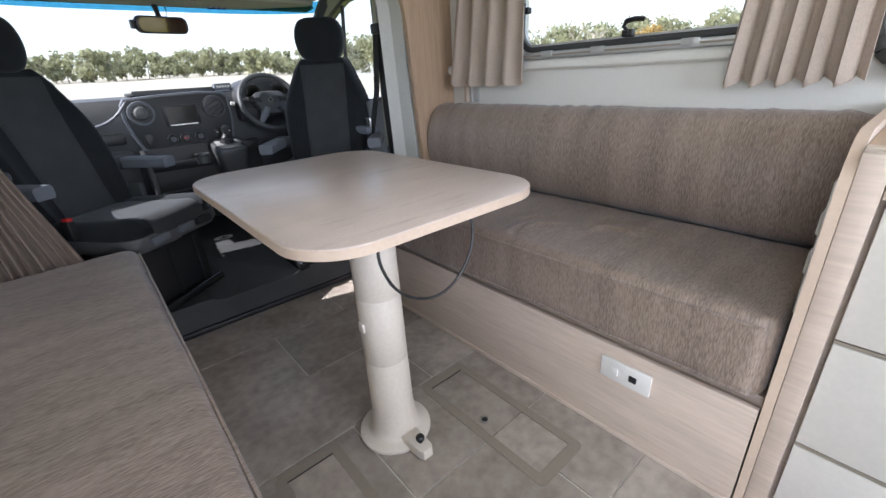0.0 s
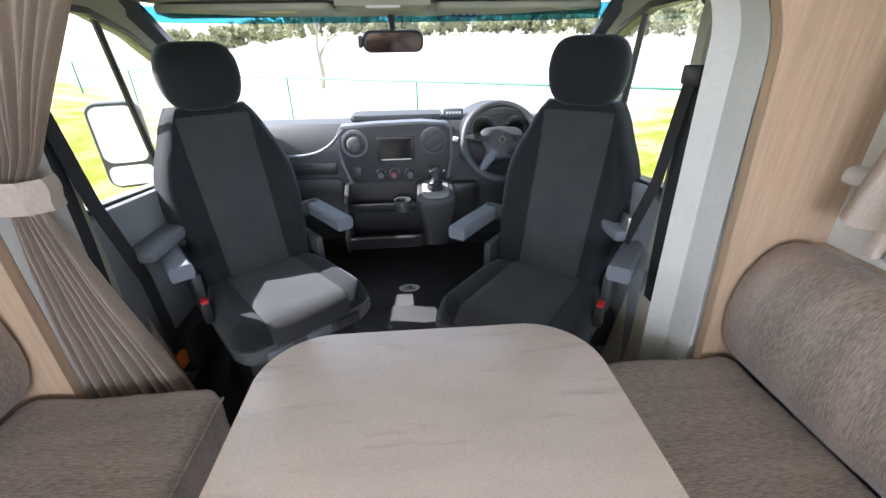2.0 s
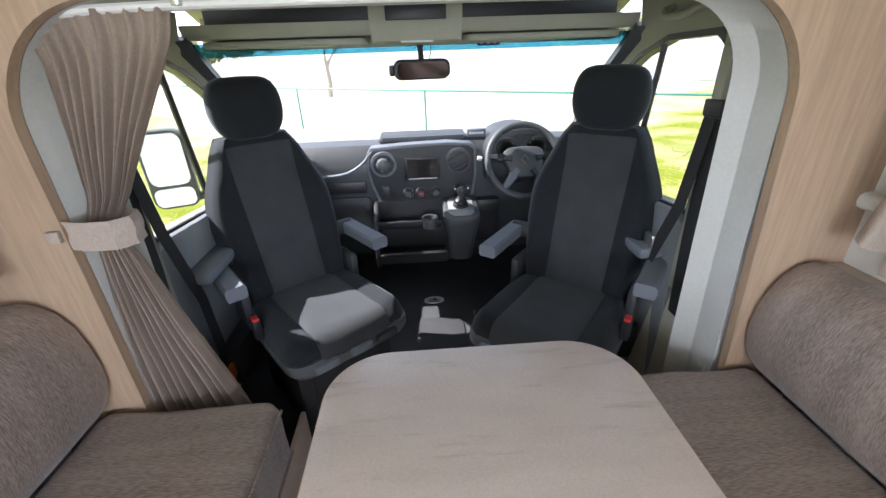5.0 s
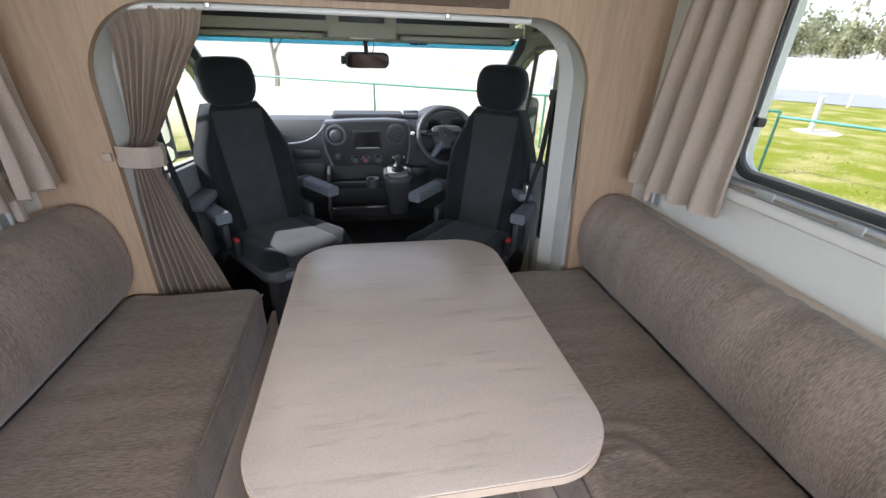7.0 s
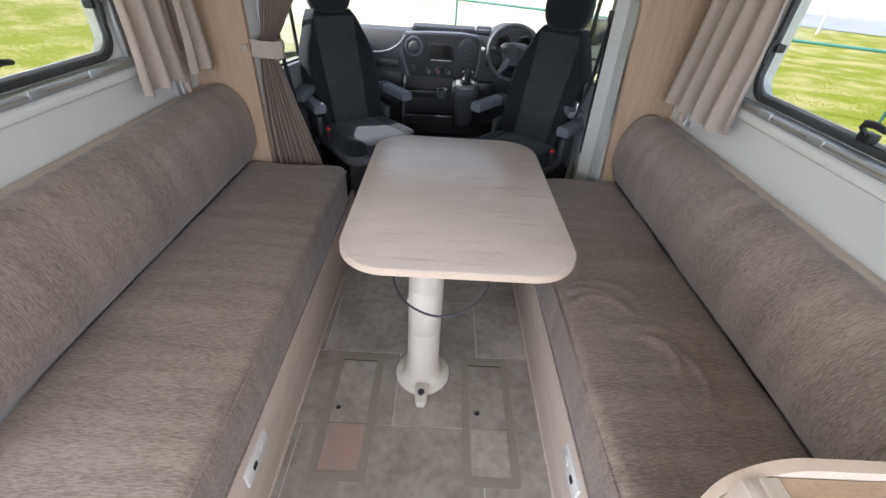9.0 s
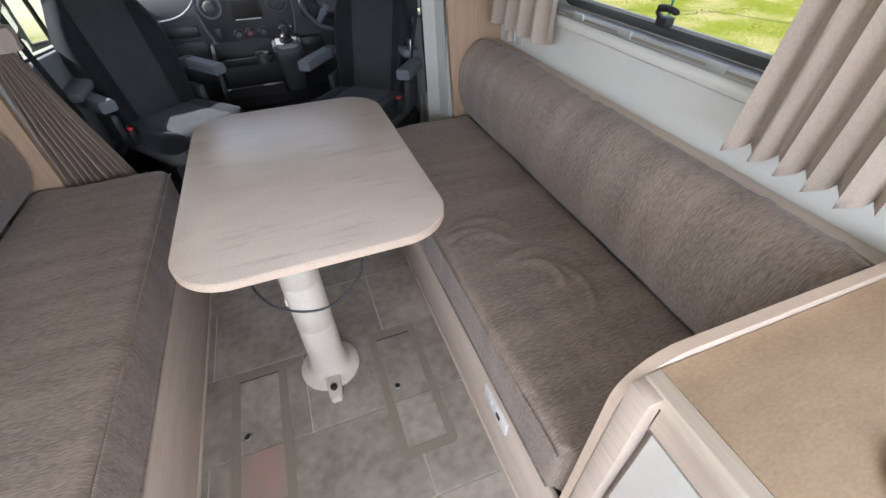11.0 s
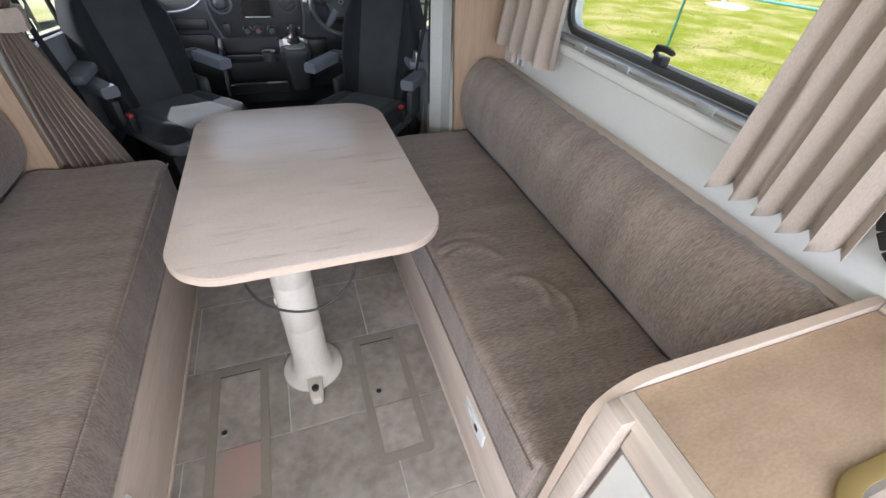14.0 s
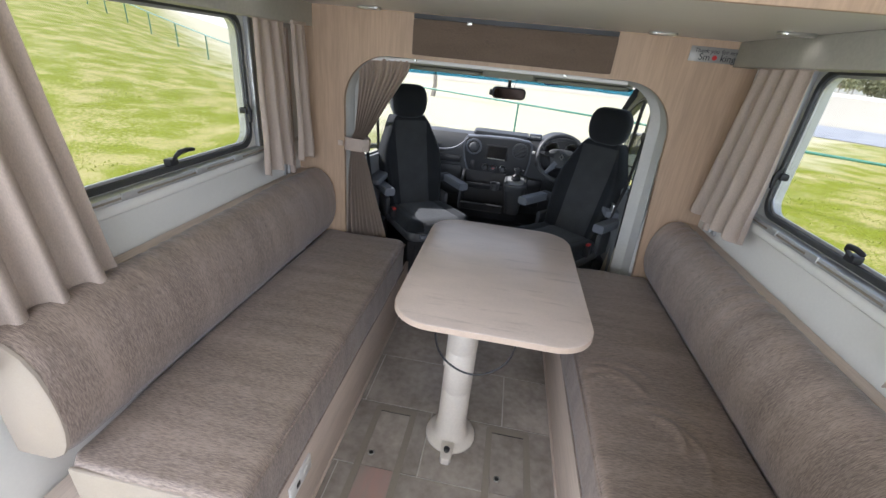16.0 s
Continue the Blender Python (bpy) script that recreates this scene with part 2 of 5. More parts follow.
def table_material():
    """Pale whitewashed laminate with long thin darker streaks."""
    m = material("whitewashed_table_laminate", (0.745, 0.625, 0.55), 0.3, scale=4, fine=150, stretch=(1.0, 3, 1), var=0.085, bump=0.02, mix=0.6)
    nt = m.node_tree
    p = nt.nodes["Principled BSDF"]
    base = p.inputs["Base Color"].links[0].from_socket
    tc = nt.nodes.new("ShaderNodeTexCoord")
    mp = nt.nodes.new("ShaderNodeMapping")
    mp.inputs["Rotation"].default_value = (0, 0, radians(14))
    mp.inputs["Scale"].default_value = (1.5, 13, 1)
    n = nt.nodes.new("ShaderNodeTexNoise")
    n.inputs["Scale"].default_value, n.inputs["Detail"].default_value, n.inputs["Roughness"].default_value = 2.2, 6, 0.68
    r = nt.nodes.new("ShaderNodeValToRGB")
    r.color_ramp.elements[0].position, r.color_ramp.elements[1].position = 0.57, 0.74
    mixn = nt.nodes.new("ShaderNodeMix")
    mixn.data_type = "RGBA"
    mixn.inputs[7].default_value = (0.47, 0.38, 0.33, 1)
    nt.links.new(tc.outputs["Object"], mp.inputs["Vector"])
    nt.links.new(mp.outputs[0], n.inputs["Vector"])
    nt.links.new(n.outputs[0], r.inputs[0])
    nt.links.new(r.outputs[0], mixn.inputs[0])
    nt.links.new(base, mixn.inputs[6])
    nt.links.new(mixn.outputs[2], p.inputs["Base Color"])
    return m


def emitter(name, color, strength):
    m = bpy.data.materials.new(name)
    m.use_nodes = True
    p = m.node_tree.nodes["Principled BSDF"]
    p.inputs["Base Color"].default_value = (*color, 1)
    p.inputs["Emission Color"].default_value = (*color, 1)
    p.inputs["Emission Strength"].default_value = strength
    return m


M["table"] = table_material()
M["glow"] = emitter("lamp_diffuser", (1.0, 0.95, 0.85), 3.0)


# ---- mesh helpers ----
def smooth_mesh(bm, sharp=38):
    for f in bm.faces:
        f.smooth = True
    lim = radians(sharp)
    for ed in bm.edges:
        if len(ed.link_faces) == 2 and ed.calc_face_angle(0) > lim:
            ed.smooth = False


def part(name, bm, mat, parent=None, label="", m=None, sharp=38):
    """One mesh object from a bmesh, under parent (or top-level)."""
    bmesh.ops.recalc_face_normals(bm, faces=bm.faces)
    smooth_mesh(bm, sharp)
    me = bpy.data.meshes.new(name)
    bm.to_mesh(me)
    bm.free()
    me.materials.append(mat)
    ob = new(name, me)
    if m is not None:
        ob.matrix_basis = m
    if parent:
        ob.parent = parent
    if label:
        ob["label"] = label
    return ob


def thing(name, m, label, category, group="", kind=""):
    ob = new(name)
    ob.empty_display_size = 0.05
    ob.matrix_basis = m
    return tagged(ob, label, category, group, kind)


def box(x0, x1, y0, y1, z0, z1, r=0.0, seg=2, bm=None):
    bm = bm or bmesh.new()
    g = bmesh.ops.create_cube(bm, size=1)["verts"]
    for v in g:
        v.co = Vector(((x0 + x1) / 2 + v.co.x * (x1 - x0), (y0 + y1) / 2 + v.co.y * (y1 - y0), (z0 + z1) / 2 + v.co.z * (z1 - z0)))
    if r:
        edges = {ed for v in g for ed in v.link_edges}
        bmesh.ops.bevel(bm, geom=list(edges), offset=r, segments=seg, profile=0.5, affect="EDGES")
    return bm


def loft(rings, closed=True, caps=True, bm=None):
    """Skin over a list of rings with equal counts of points."""
    bm = bm or bmesh.new()
    vs = [[bm.verts.new(p) for p in ring] for ring in rings]
    n = len(vs[0])
    for a_, b_ in zip(vs, vs[1:]):
        for k in range(n if closed else n - 1):
            l = (k + 1) % n
            bm.faces.new((a_[k], a_[l], b_[l], b_[k]))
    if caps and closed:
        bm.faces.new(vs[0][::-1])
        bm.faces.new(vs[-1])
    return bm


def tube(points, radius, seg=8, smooth=0, bm=None, closed=False):
    """A round bar along points; smooth: rounds of corner cutting."""
    pts = [Vector(p) for p in points]
    for _ in range(smooth):
        out = [] if closed else [pts[0]]
        pairs = list(zip(pts, pts[1:])) + ([(pts[-1], pts[0])] if closed else [])
        for p, q in pairs:
            out += [p.lerp(q, 0.25), p.lerp(q, 0.75)]
        pts = out if closed else out + [pts[-1]]
    rings = []
    up = Vector((0.13, 0.27, 0.95))
    n = len(pts)
    for k, p in enumerate(pts):
        d = (pts[(k + 1) % n] - pts[k - 1]) if closed else (pts[min(k + 1, n - 1)] - pts[max(k - 1, 0)])
        d.normalize()
        s_ = d.cross(up)
        if s_.length < 1e-3:
            s_ = d.cross(Vector((1, 0, 0)))
        s_.normalize()
        t_ = s_.cross(d)
        up = t_
        rr = radius[k] if isinstance(radius, (list, tuple)) else radius
        rings.append([p + rr * (math.cos(2 * math.pi * j / seg) * s_ + math.sin(2 * math.pi * j / seg) * t_) for j in range(seg)])
    if closed:
        rings.append(rings[0])
    return loft(rings, caps=not closed, bm=bm)


def lathe(profile, seg=32, bm=None, centre=(0, 0, 0)):
    """Turn (radius, height) pairs about z."""
    c = Vector(centre)
    rings = [[c + Vector((r * math.cos(2 * math.pi * k / seg), r * math.sin(2 * math.pi * k / seg), z)) for k in range(seg)] for r, z in profile]
    return loft(rings, bm=bm)


def round_rect(x0, x1, y0, y1, r, n=8):
    """Outline of a rectangle with round corners, counter-clockwise."""
    pts = []
    for cx, cy, a0 in ((x1 - r, y1 - r, 0), (x0 + r, y1 - r, 90), (x0 + r, y0 + r, 180), (x1 - r, y0 + r, 270)):
        for k in range(n + 1):
            a_ = radians(a0 + 90 * k / n)
            pts.append((cx + r * math.cos(a_), cy + r * math.sin(a_)))
    return pts


AX = {"x": lambda u, v, d: (d, u, v), "y": lambda u, v, d: (u, d, v), "z": lambda u, v, d: (u, v, d)}


def slab(outline, d0, d1, axis="z", holes=(), bevel=0.0, seg=2):
    """A plate with the outline and holes (u, v), from d0 to d1 along axis."""
    bm = bmesh.new()
    edges = []
    for loop in (outline, *holes):
        vs = [bm.verts.new(AX[axis](u, v, d0)) for u, v in loop]
        edges += [bm.edges.new((vs[k], vs[(k + 1) % len(vs)])) for k in range(len(vs))]
    if holes:
        bmesh.ops.triangle_fill(bm, edges=edges, use_beauty=True)
    else:
        bm.faces.new(list(bm.verts))
    faces = list(bm.faces)
    ext = bmesh.ops.extrude_face_region(bm, geom=faces)
    off = Vector(AX[axis](0, 0, d1 - d0))
    for g in ext["geom"]:
        if isinstance(g, bmesh.types.BMVert):
            g.co += off
    if bevel:
        bmesh.ops.recalc_face_normals(bm, faces=bm.faces)
        sharp_edges = [ed for ed in bm.edges if len(ed.link_faces) == 2 and ed.calc_face_angle(0) > radians(60)]
        bmesh.ops.bevel(bm, geom=sharp_edges, offset=bevel, segments=seg, profile=0.5, affect="EDGES")
    return bm


def structure(name, bm, mat, label):
    return tagged(part(name, bm, mat, None), label, "", "", "structure")


# ---- measures of the place ----
WX = 1.175          # inner face of the side walls
BY = 1.06           # rear face of the bulkhead
CEIL = 1.83
BACK = -2.7         # closing wall behind
BENCH_TOP = 0.566
TABLE_Z = 0.792
CABF = 0.15         # cab floor

# ---- shell of the living space ----
WIN = round_rect(-0.41, 0.575, 1.175, 1.72, 0.07)
DOOR = [(-1.55, 0.02), (-0.86, 0.02), (-0.86, 1.85), (-1.55, 1.85)]
# Unseen kitchen window, added as an opening for a fill lamp.
ADDED_KITCHEN_WIN = round_rect(-2.1, -1.15, 1.2, 1.65, 0.07)
SIDE = [(BACK, -0.1), (BY + 0.05, -0.1), (BY + 0.05, 2.1), (BACK, 2.1)]
structure("wall_right", slab(SIDE, WX, WX + 0.05, "x", [WIN, ADDED_KITCHEN_WIN]), M["wall"], "white panelled side wall with a long window")
structure("wall_left", slab(SIDE, -WX - 0.05, -WX, "x", [WIN, DOOR]), M["wall"], "white panelled side wall with a long window")
# Unseen rear window, added so that a lamp can light the cabin.
ADDED_REAR_WIN = round_rect(-0.8, 0.8, 1.0, 1.7, 0.07)
structure("wall_back", slab([(-WX, -0.1), (WX, -0.1), (WX, 2.1), (-WX, 2.1)], BACK - 0.05, BACK, "y", [ADDED_REAR_WIN]), M["wall"], "plain white closing wall behind the dinette")
ARCH = [(x - (0.035 * max(0, min(1, (z - 0.55) / 0.9)) if x > 0 else 0), z) for x, z in round_rect(-0.89, 0.905, 0.2, 1.615, 0.26, 12) if z > 0.6]
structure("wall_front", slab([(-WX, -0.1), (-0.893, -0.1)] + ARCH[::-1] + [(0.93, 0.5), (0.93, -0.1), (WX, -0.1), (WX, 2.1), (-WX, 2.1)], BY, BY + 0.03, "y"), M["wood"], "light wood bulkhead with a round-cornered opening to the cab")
structure("floor", box(-WX, WX, BACK, 1.285, -0.05, -0.004), M["grout"], "grey vinyl floor under the tile pattern")
structure("ceiling", box(-WX, WX, -0.16, BY, CEIL, CEIL + 0.04), M["ceiling"], "cream ceiling panel under the over-cab bed")
structure("ceiling_rear", box(-WX, WX, BACK, -0.18, 2.02, 2.06), M["ceiling"], "cream ceiling panel over the kitchen")
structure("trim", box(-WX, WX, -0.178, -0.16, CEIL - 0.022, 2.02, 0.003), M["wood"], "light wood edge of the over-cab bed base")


def liner():
    """Pale band that leads from the bulkhead opening into the cab."""
    outer = [(x, BY + 0.032, z) for x, z in [(0.932, -0.05)] + ARCH + [(-0.895, -0.05)]]
    inner_arch = [p for p in round_rect(-0.81, 0.81, 0.2, 1.60, 0.2, 12) if p[1] > 0.6]
    inner = [(x, BY + 0.15, z) for x, z in [(0.845, -0.05)] + inner_arch + [(-0.845, -0.05)]]
    mid = [((a_[0] + b_[0]) / 2 + (0.016 if a_[0] > 0 else -0.016), (a_[1] + b_[1]) / 2 + 0.02, (a_[2] + b_[2]) / 2 + 0.006) for a_, b_ in zip(outer, inner)]
    back = [(x * 1.06, y + 0.02, z + 0.02) for x, y, z in inner]
    return loft([outer, mid, inner, back], closed=False)


structure("trim_arch", liner(), M["trimwhite"], "pale moulded band around the cab opening")
for s in (-1, 1):
    structure("wall_pillar", box(min(s * 0.905, s * (WX + 0.05)), max(s * 0.905, s * (WX + 0.05)), BY + 0.05, 1.23, -0.1, 1.83), M["whitepaint"], "outer corner between the living body and the cab")
structure("wall_over_cab", box(-0.905, 0.905, BY + 0.035, 1.23, 1.69, 1.83), M["headliner"], "panel closing the body above the cab")
# wood ledges along the walls behind the backrests, rounded wall sills
for s in (-1, 1):
    structure("trim_ledge", box(min(s * 1.125, s * WX), max(s * 1.125, s * WX), -0.70, BY, 0.88, 0.93 + (0.012 if s < 0 else -0.01), 0.004), M["wood_h"], "pale wood ledge behind the bench backrest")
    prof = [(0, 1.085), (0.02, 1.083), (0.034, 1.092), (0.038, 1.106), (0.034, 1.12), (0.024, 1.128), (0, 1.13)]
    rings = [[(s * (WX - d), y, z) for d, z in prof] for y in (-0.9, BY)]
    structure("window_sill", loft(rings), M["wall"], "white rounded sill rail below the window")
    structure("trim_pelmet", box(min(s * 1.06, s * WX), max(s * 1.06, s * WX), -0.95, BY, 1.722, CEIL, 0.004), M["pelmet"], "grey-green box pelmet above the window")
    structure("trim_corner", box(min(s * 1.142, s * WX), max(s * 1.142, s * WX), 0.92, 0.945, 0.942, 1.7, 0.004), M["wood_h"], "narrow wood strip in the wall corner")
    structure("trim_track", loft([[(s * (WX - d), y, z) for d, y in ((0, 0.855), (0.014, 0.855), (0.014, 0.865), (0.006, 0.868), (0.006, 0.897), (0.014, 0.9), (0.014, 0.91), (0, 0.91))] for z in (0.942, 1.7)]), M["alu"], "grey metal strap track in the wall corner")

# ---- fill lamps added in the openings behind the view ----
def fill_lamp(name, m, w, h, watts, color=(0.90, 0.96, 1.0)):
    d = bpy.data.lights.new(name, "AREA")
    d.shape, d.size, d.size_y, d.energy, d.color = "RECTANGLE", w, h, watts, color
    new(name, d).matrix_world = m


# The door lamp stands for sky; rear and kitchen lamps only brighten the cabin.
fill_lamp("door_sky", look((-WX - 0.06, -1.2, 1.15), (-0.25, -0.25, 0.55)), 0.66, 1.7, DOOR_W)
fill_lamp("rear_fill", look((0, BACK - 0.06, 1.35), (0, 0, 0.9)), 1.5, 0.65, REAR_W)
fill_lamp("kitchen_fill", look((WX + 0.06, -1.62, 1.42), (0, -0.9, 0.8)), 0.9, 0.42, KITCHEN_W)

# ---- dinette ----
def grid_cushion(x0, x1, y0, y1, z0, z1, r, nx=14, ny=44, puff=0.006, amp=0.004, seed=0, wrinkles=(), rc=0.0):
    """A soft box: rounded edges, slightly crowned and uneven, on a fine grid."""
    bm = bmesh.new()
    bmesh.ops.create_cube(bm, size=2)
    bmesh.ops.subdivide_edges(bm, edges=[ed for ed in bm.edges if abs(ed.verts[0].co.x - ed.verts[1].co.x) > 1], cuts=nx, use_grid_fill=True)
    bmesh.ops.subdivide_edges(bm, edges=[ed for ed in bm.edges if abs(ed.verts[0].co.y - ed.verts[1].co.y) > 1], cuts=ny, use_grid_fill=True)
    bmesh.ops.subdivide_edges(bm, edges=[ed for ed in bm.edges if abs(ed.verts[0].co.z - ed.verts[1].co.z) > 1], cuts=8, use_grid_fill=True)
    hx, hy, hz = (x1 - x0) / 2, (y1 - y0) / 2, (z1 - z0) / 2
    c = Vector(((x0 + x1) / 2, (y0 + y1) / 2, (z0 + z1) / 2))
    for v in bm.verts:
        u = v.co.copy()
        p = Vector((u.x * hx, u.y * hy, u.z * hz))
        core = Vector((max(-hx + r, min(hx - r, p.x)), max(-hy + r, min(hy - r, p.y)), max(-hz + r, min(hz - r, p.z))))
        d = p - core
        if d.length > 1e-9:
            p = core + d.normalized() * min(r, max(abs(d.x), abs(d.y), abs(d.z)))
        qx, qy = abs(p.x) - hx + rc, abs(p.y) - hy + rc
        if rc and qx > 0 and qy > 0:
            sc_ = max(qx, qy) / math.hypot(qx, qy)
            p.x = math.copysign(hx - rc + qx * sc_, p.x)
            p.y = math.copysign(hy - rc + qy * sc_, p.y)
        if u.z > 0:
            p.z += puff * (1 - u.x ** 2) * (1 - u.y ** 4) * u.z
        p += c
        w = noise.noise(Vector((p.x * 5 + seed, p.y * 2.5, p.z * 5))) * amp + noise.noise(Vector((p.x * 16 + seed, p.y * 9, p.z * 16))) * amp * 0.3
        n = Vector((u.x ** 5, u.y ** 5, u.z ** 5))
        p += n * w
        for wx, wy, wr, wa, bend in wrinkles:
            if u.z > 0.9:
                dx, dy = p.x - wx, p.y - wy
                ring = math.exp(-((math.hypot(dx, dy) - wr) / 0.014) ** 2) * max(0, min(1, (dx * math.cos(bend) + dy * math.sin(bend)) / wr * 1.6 - 0.3))
                p.z += wa * ring
        v.co = p
    return bm


def bench(s):
    """A long dinette bench: s is +1 beside the driver's wall, -1 opposite."""
    side = lambda a_, b_: (min(s * a_, s * b_), max(s * a_, s * b_))  # noqa: E731
    ob = thing("dinette_bench", Matrix(), "long dinette bench in brown-grey woven cloth on pale wood", "bench", "benches beside the table")
    y0, y1 = -0.70, 1.05
    part("base_panel", box(*side(0.492, 0.510), y0, 1.22, 0.0, 0.324, 0.003), M["wood_h"], ob)
    part("base_lid", box(*side(0.53, 1.155), y0, y1, 0.30, 0.340), M["wood_h"], ob)
    part("front_end", box(*side(0.505, 0.90), 1.03, 1.05, 0.0, 0.335, 0.003), M["wood_h"], ob, "pale wood end board")
    part("kick_strip", box(*side(0.484, 0.492), y0, 1.22, 0.0, 0.016, 0.002), M["wood_h"], ob)
    wr = [(0.69, -0.20, 0.085, 0.012, 0.5), (0.69, -0.26, 0.14, 0.008, 0.3), (0.72, -0.22, 0.16, 0.004, 1.3), (0.60, -0.05, 0.12, 0.009, 1.5), (0.58, 0.0, 0.11, 0.008, 1.6), (0.62, 0.02, 0.14, 0.006, 1.4)] if s > 0 else [(-0.72, -0.45, 0.12, 0.003, 1.2)]
    seat = part("seat_cushion", grid_cushion(*side(0.480, 1.01), y0 + 0.005, y1, 0.342, BENCH_TOP, 0.028, nx=60, ny=170, seed=3 + s, amp=0.007, wrinkles=wr, rc=0.05), M["fabric"], ob)
    for z in (0.365, BENCH_TOP - 0.022):
        part("piping", tube([(s * 0.4785, y, z) for y in (y0 + 0.03, 0.2, y1 - 0.03)], 0.004, 6), M["fabric"], seat)
    # backrest: a leaning bolster with a full round top
    hi = 0.012 if s < 0 else -0.010
    prof = [(1.03, BENCH_TOP - 0.01), (1.005, BENCH_TOP + 0.004), (0.978, 0.590), (0.957, 0.628), (0.944, 0.68), (0.940, 0.735), (0.945, 0.80 + hi * 0.5), (0.962, 0.862 + hi), (0.990, 0.912 + hi), (1.028, 0.943 + hi), (1.068, 0.953 + hi), (1.10, 0.946 + hi), (1.128, 0.922 + hi), (1.134, 0.86), (1.134, 0.72), (1.134, BENCH_TOP - 0.01)]
    rings = []
    n = 170
    for k in range(n + 1):
        y = y0 + 0.012 + (y1 - y0 - 0.015) * k / n
        end = min(1, min(k, n - k) / 5.0)
        sc = 0.94 + 0.06 * math.sin(end * math.pi / 2)
        ring = []
        for d, z in prof:
            w = noise.noise(Vector((d * 6, y * 3.3, z * 5 + 7 * s))) * 0.007 + noise.noise(Vector((d * 14, y * 15, z * 8 + 3 * s))) * 0.0035
            # gathered creases run up over the crown
            w += 0.010 * noise.noise(Vector((y * 30 + z * 9, z * 2.2, s))) * max(0, min(1, (z - 0.68) * 6))
            cd, cz = 1.05, 0.75
            ring.append((s * (cd + (d - cd) * (sc + w / 0.1 * 0.35)), y, cz + (z - cz) * (sc + w / 0.17 * 0.35)))
        rings.append(ring)
    part("backrest", loft(rings), M["fabric"], ob, sharp=60)
    if s < 0:
        part("end_cover", loft([[(s * (1.05 + (d - 1.05) * q), y0 + 0.004 + yy, 0.75 + (z - 0.75) * q) for d, z in prof] for q, yy in ((0.9, 0.0), (0.955, 0.004), (0.96, 0.012))]), M["vinyl"], ob, "cream vinyl end of the backrest")
        part("end_cover", box(*side(0.49, 0.98), y0 - 0.002, y0 + 0.012, 0.36, 0.55, 0.006), M["vinyl"], ob, "cream vinyl end of the seat cushion")
    return ob


M["vinyl"] = material("cream_vinyl", (0.36, 0.305, 0.25), 0.5, var=0.04, fine=200, bump=0.08)
bench(1)
bench(-1)


def socket_plate(s):
    """A double outlet plate on the bench front."""
    ob = thing("power_socket", pose(s * 0.491, -0.388, 0.246), "white plastic power socket on the pale bench front", "power socket", "sockets on the bench fronts")
    a_, b_ = (-0.009, 0.001) if s > 0 else (-0.001, 0.009)
    part("plate", box(a_, b_, -0.075, 0.075, -0.036, 0.036, 0.003), M["white"], ob)
    c_, d_ = (-0.012, -0.008) if s > 0 else (0.008, 0.012)
    part("outlet", box(c_, d_, -0.036, -0.014, -0.010, 0.010, 0.001), M["black"], ob, "small black outlet")
    part("switch", box(c_, d_, 0.02, 0.042, -0.012, 0.012, 0.001), M["white"], ob)


socket_plate(1)
socket_plate(-1)


def table():
    ob = thing("dinette_table", pose(0, 0.14, 0), "whitewashed laminate dinette table with round corners on a cream pedestal", "table")
    x0, x1, y0, y1 = -0.277, 0.474, -0.250, 0.815
    part("tabletop", slab(round_rect(x0 + 0.002, x1 - 0.002, y0 + 0.002, y1 - 0.002, 0.153, 14), TABLE_Z - 0.026, TABLE_Z, "z", bevel=0.003), M["table"], ob)
    part("edge_band", slab(round_rect(x0, x1, y0, y1, 0.155, 14), TABLE_Z - 0.025, TABLE_Z - 0.003, "z", [round_rect(x0 + 0.0025, x1 - 0.0025, y0 + 0.0025, y1 - 0.0025, 0.1525, 14)]), M["edgeband"], ob, "light wood edge band")
    post = part("pedestal", lathe([(0.0, 0.0), (0.112, 0.0), (0.118, 0.004), (0.118, 0.014), (0.108, 0.02), (0.092, 0.022), (0.082, 0.03), (0.076, 0.05), (0.072, 0.08), (0.068, 0.12), (0.066, 0.30), (0.0645, 0.303), (0.066, 0.306), (0.0655, 0.52), (0.064, 0.523), (0.0655, 0.526), (0.065, 0.70), (0.09, 0.708), (0.09, TABLE_Z - 0.027), (0, TABLE_Z - 0.027)], 40), M["cream"], ob)
    part("foot_bracket", slab([(-0.03, -0.08), (-0.024, -0.165), (-0.016, -0.178), (0.016, -0.178), (0.024, -0.165), (0.03, -0.08)], 0.004, 0.042, "z", bevel=0.005), M["cream"], ob)
    part("clamp_knob", lathe([(0, 0.042), (0.006, 0.042), (0.006, 0.052), (0.013, 0.054), (0.014, 0.064), (0.010, 0.069), (0, 0.07)], 16, centre=(0, -0.14, 0)), M["black"], ob, "black clamp knob")
    part("clip", box(-0.072, -0.06, -0.012, 0.012, 0.42, 0.45, 0.003), M["cream"], post)
    pts = [(-0.09, -0.19, TABLE_Z - 0.03), (-0.10, -0.20, 0.71), (-0.065, -0.21, 0.625), (0.02, -0.215, 0.575), (0.10, -0.215, 0.58), (0.175, -0.21, 0.645), (0.20, -0.20, 0.72), (0.19, -0.19, TABLE_Z - 0.03)]
    part("cable", tube(pts, 0.0038, 6, smooth=2), M["black"], ob, "thin black cable hanging in a loop")


table()


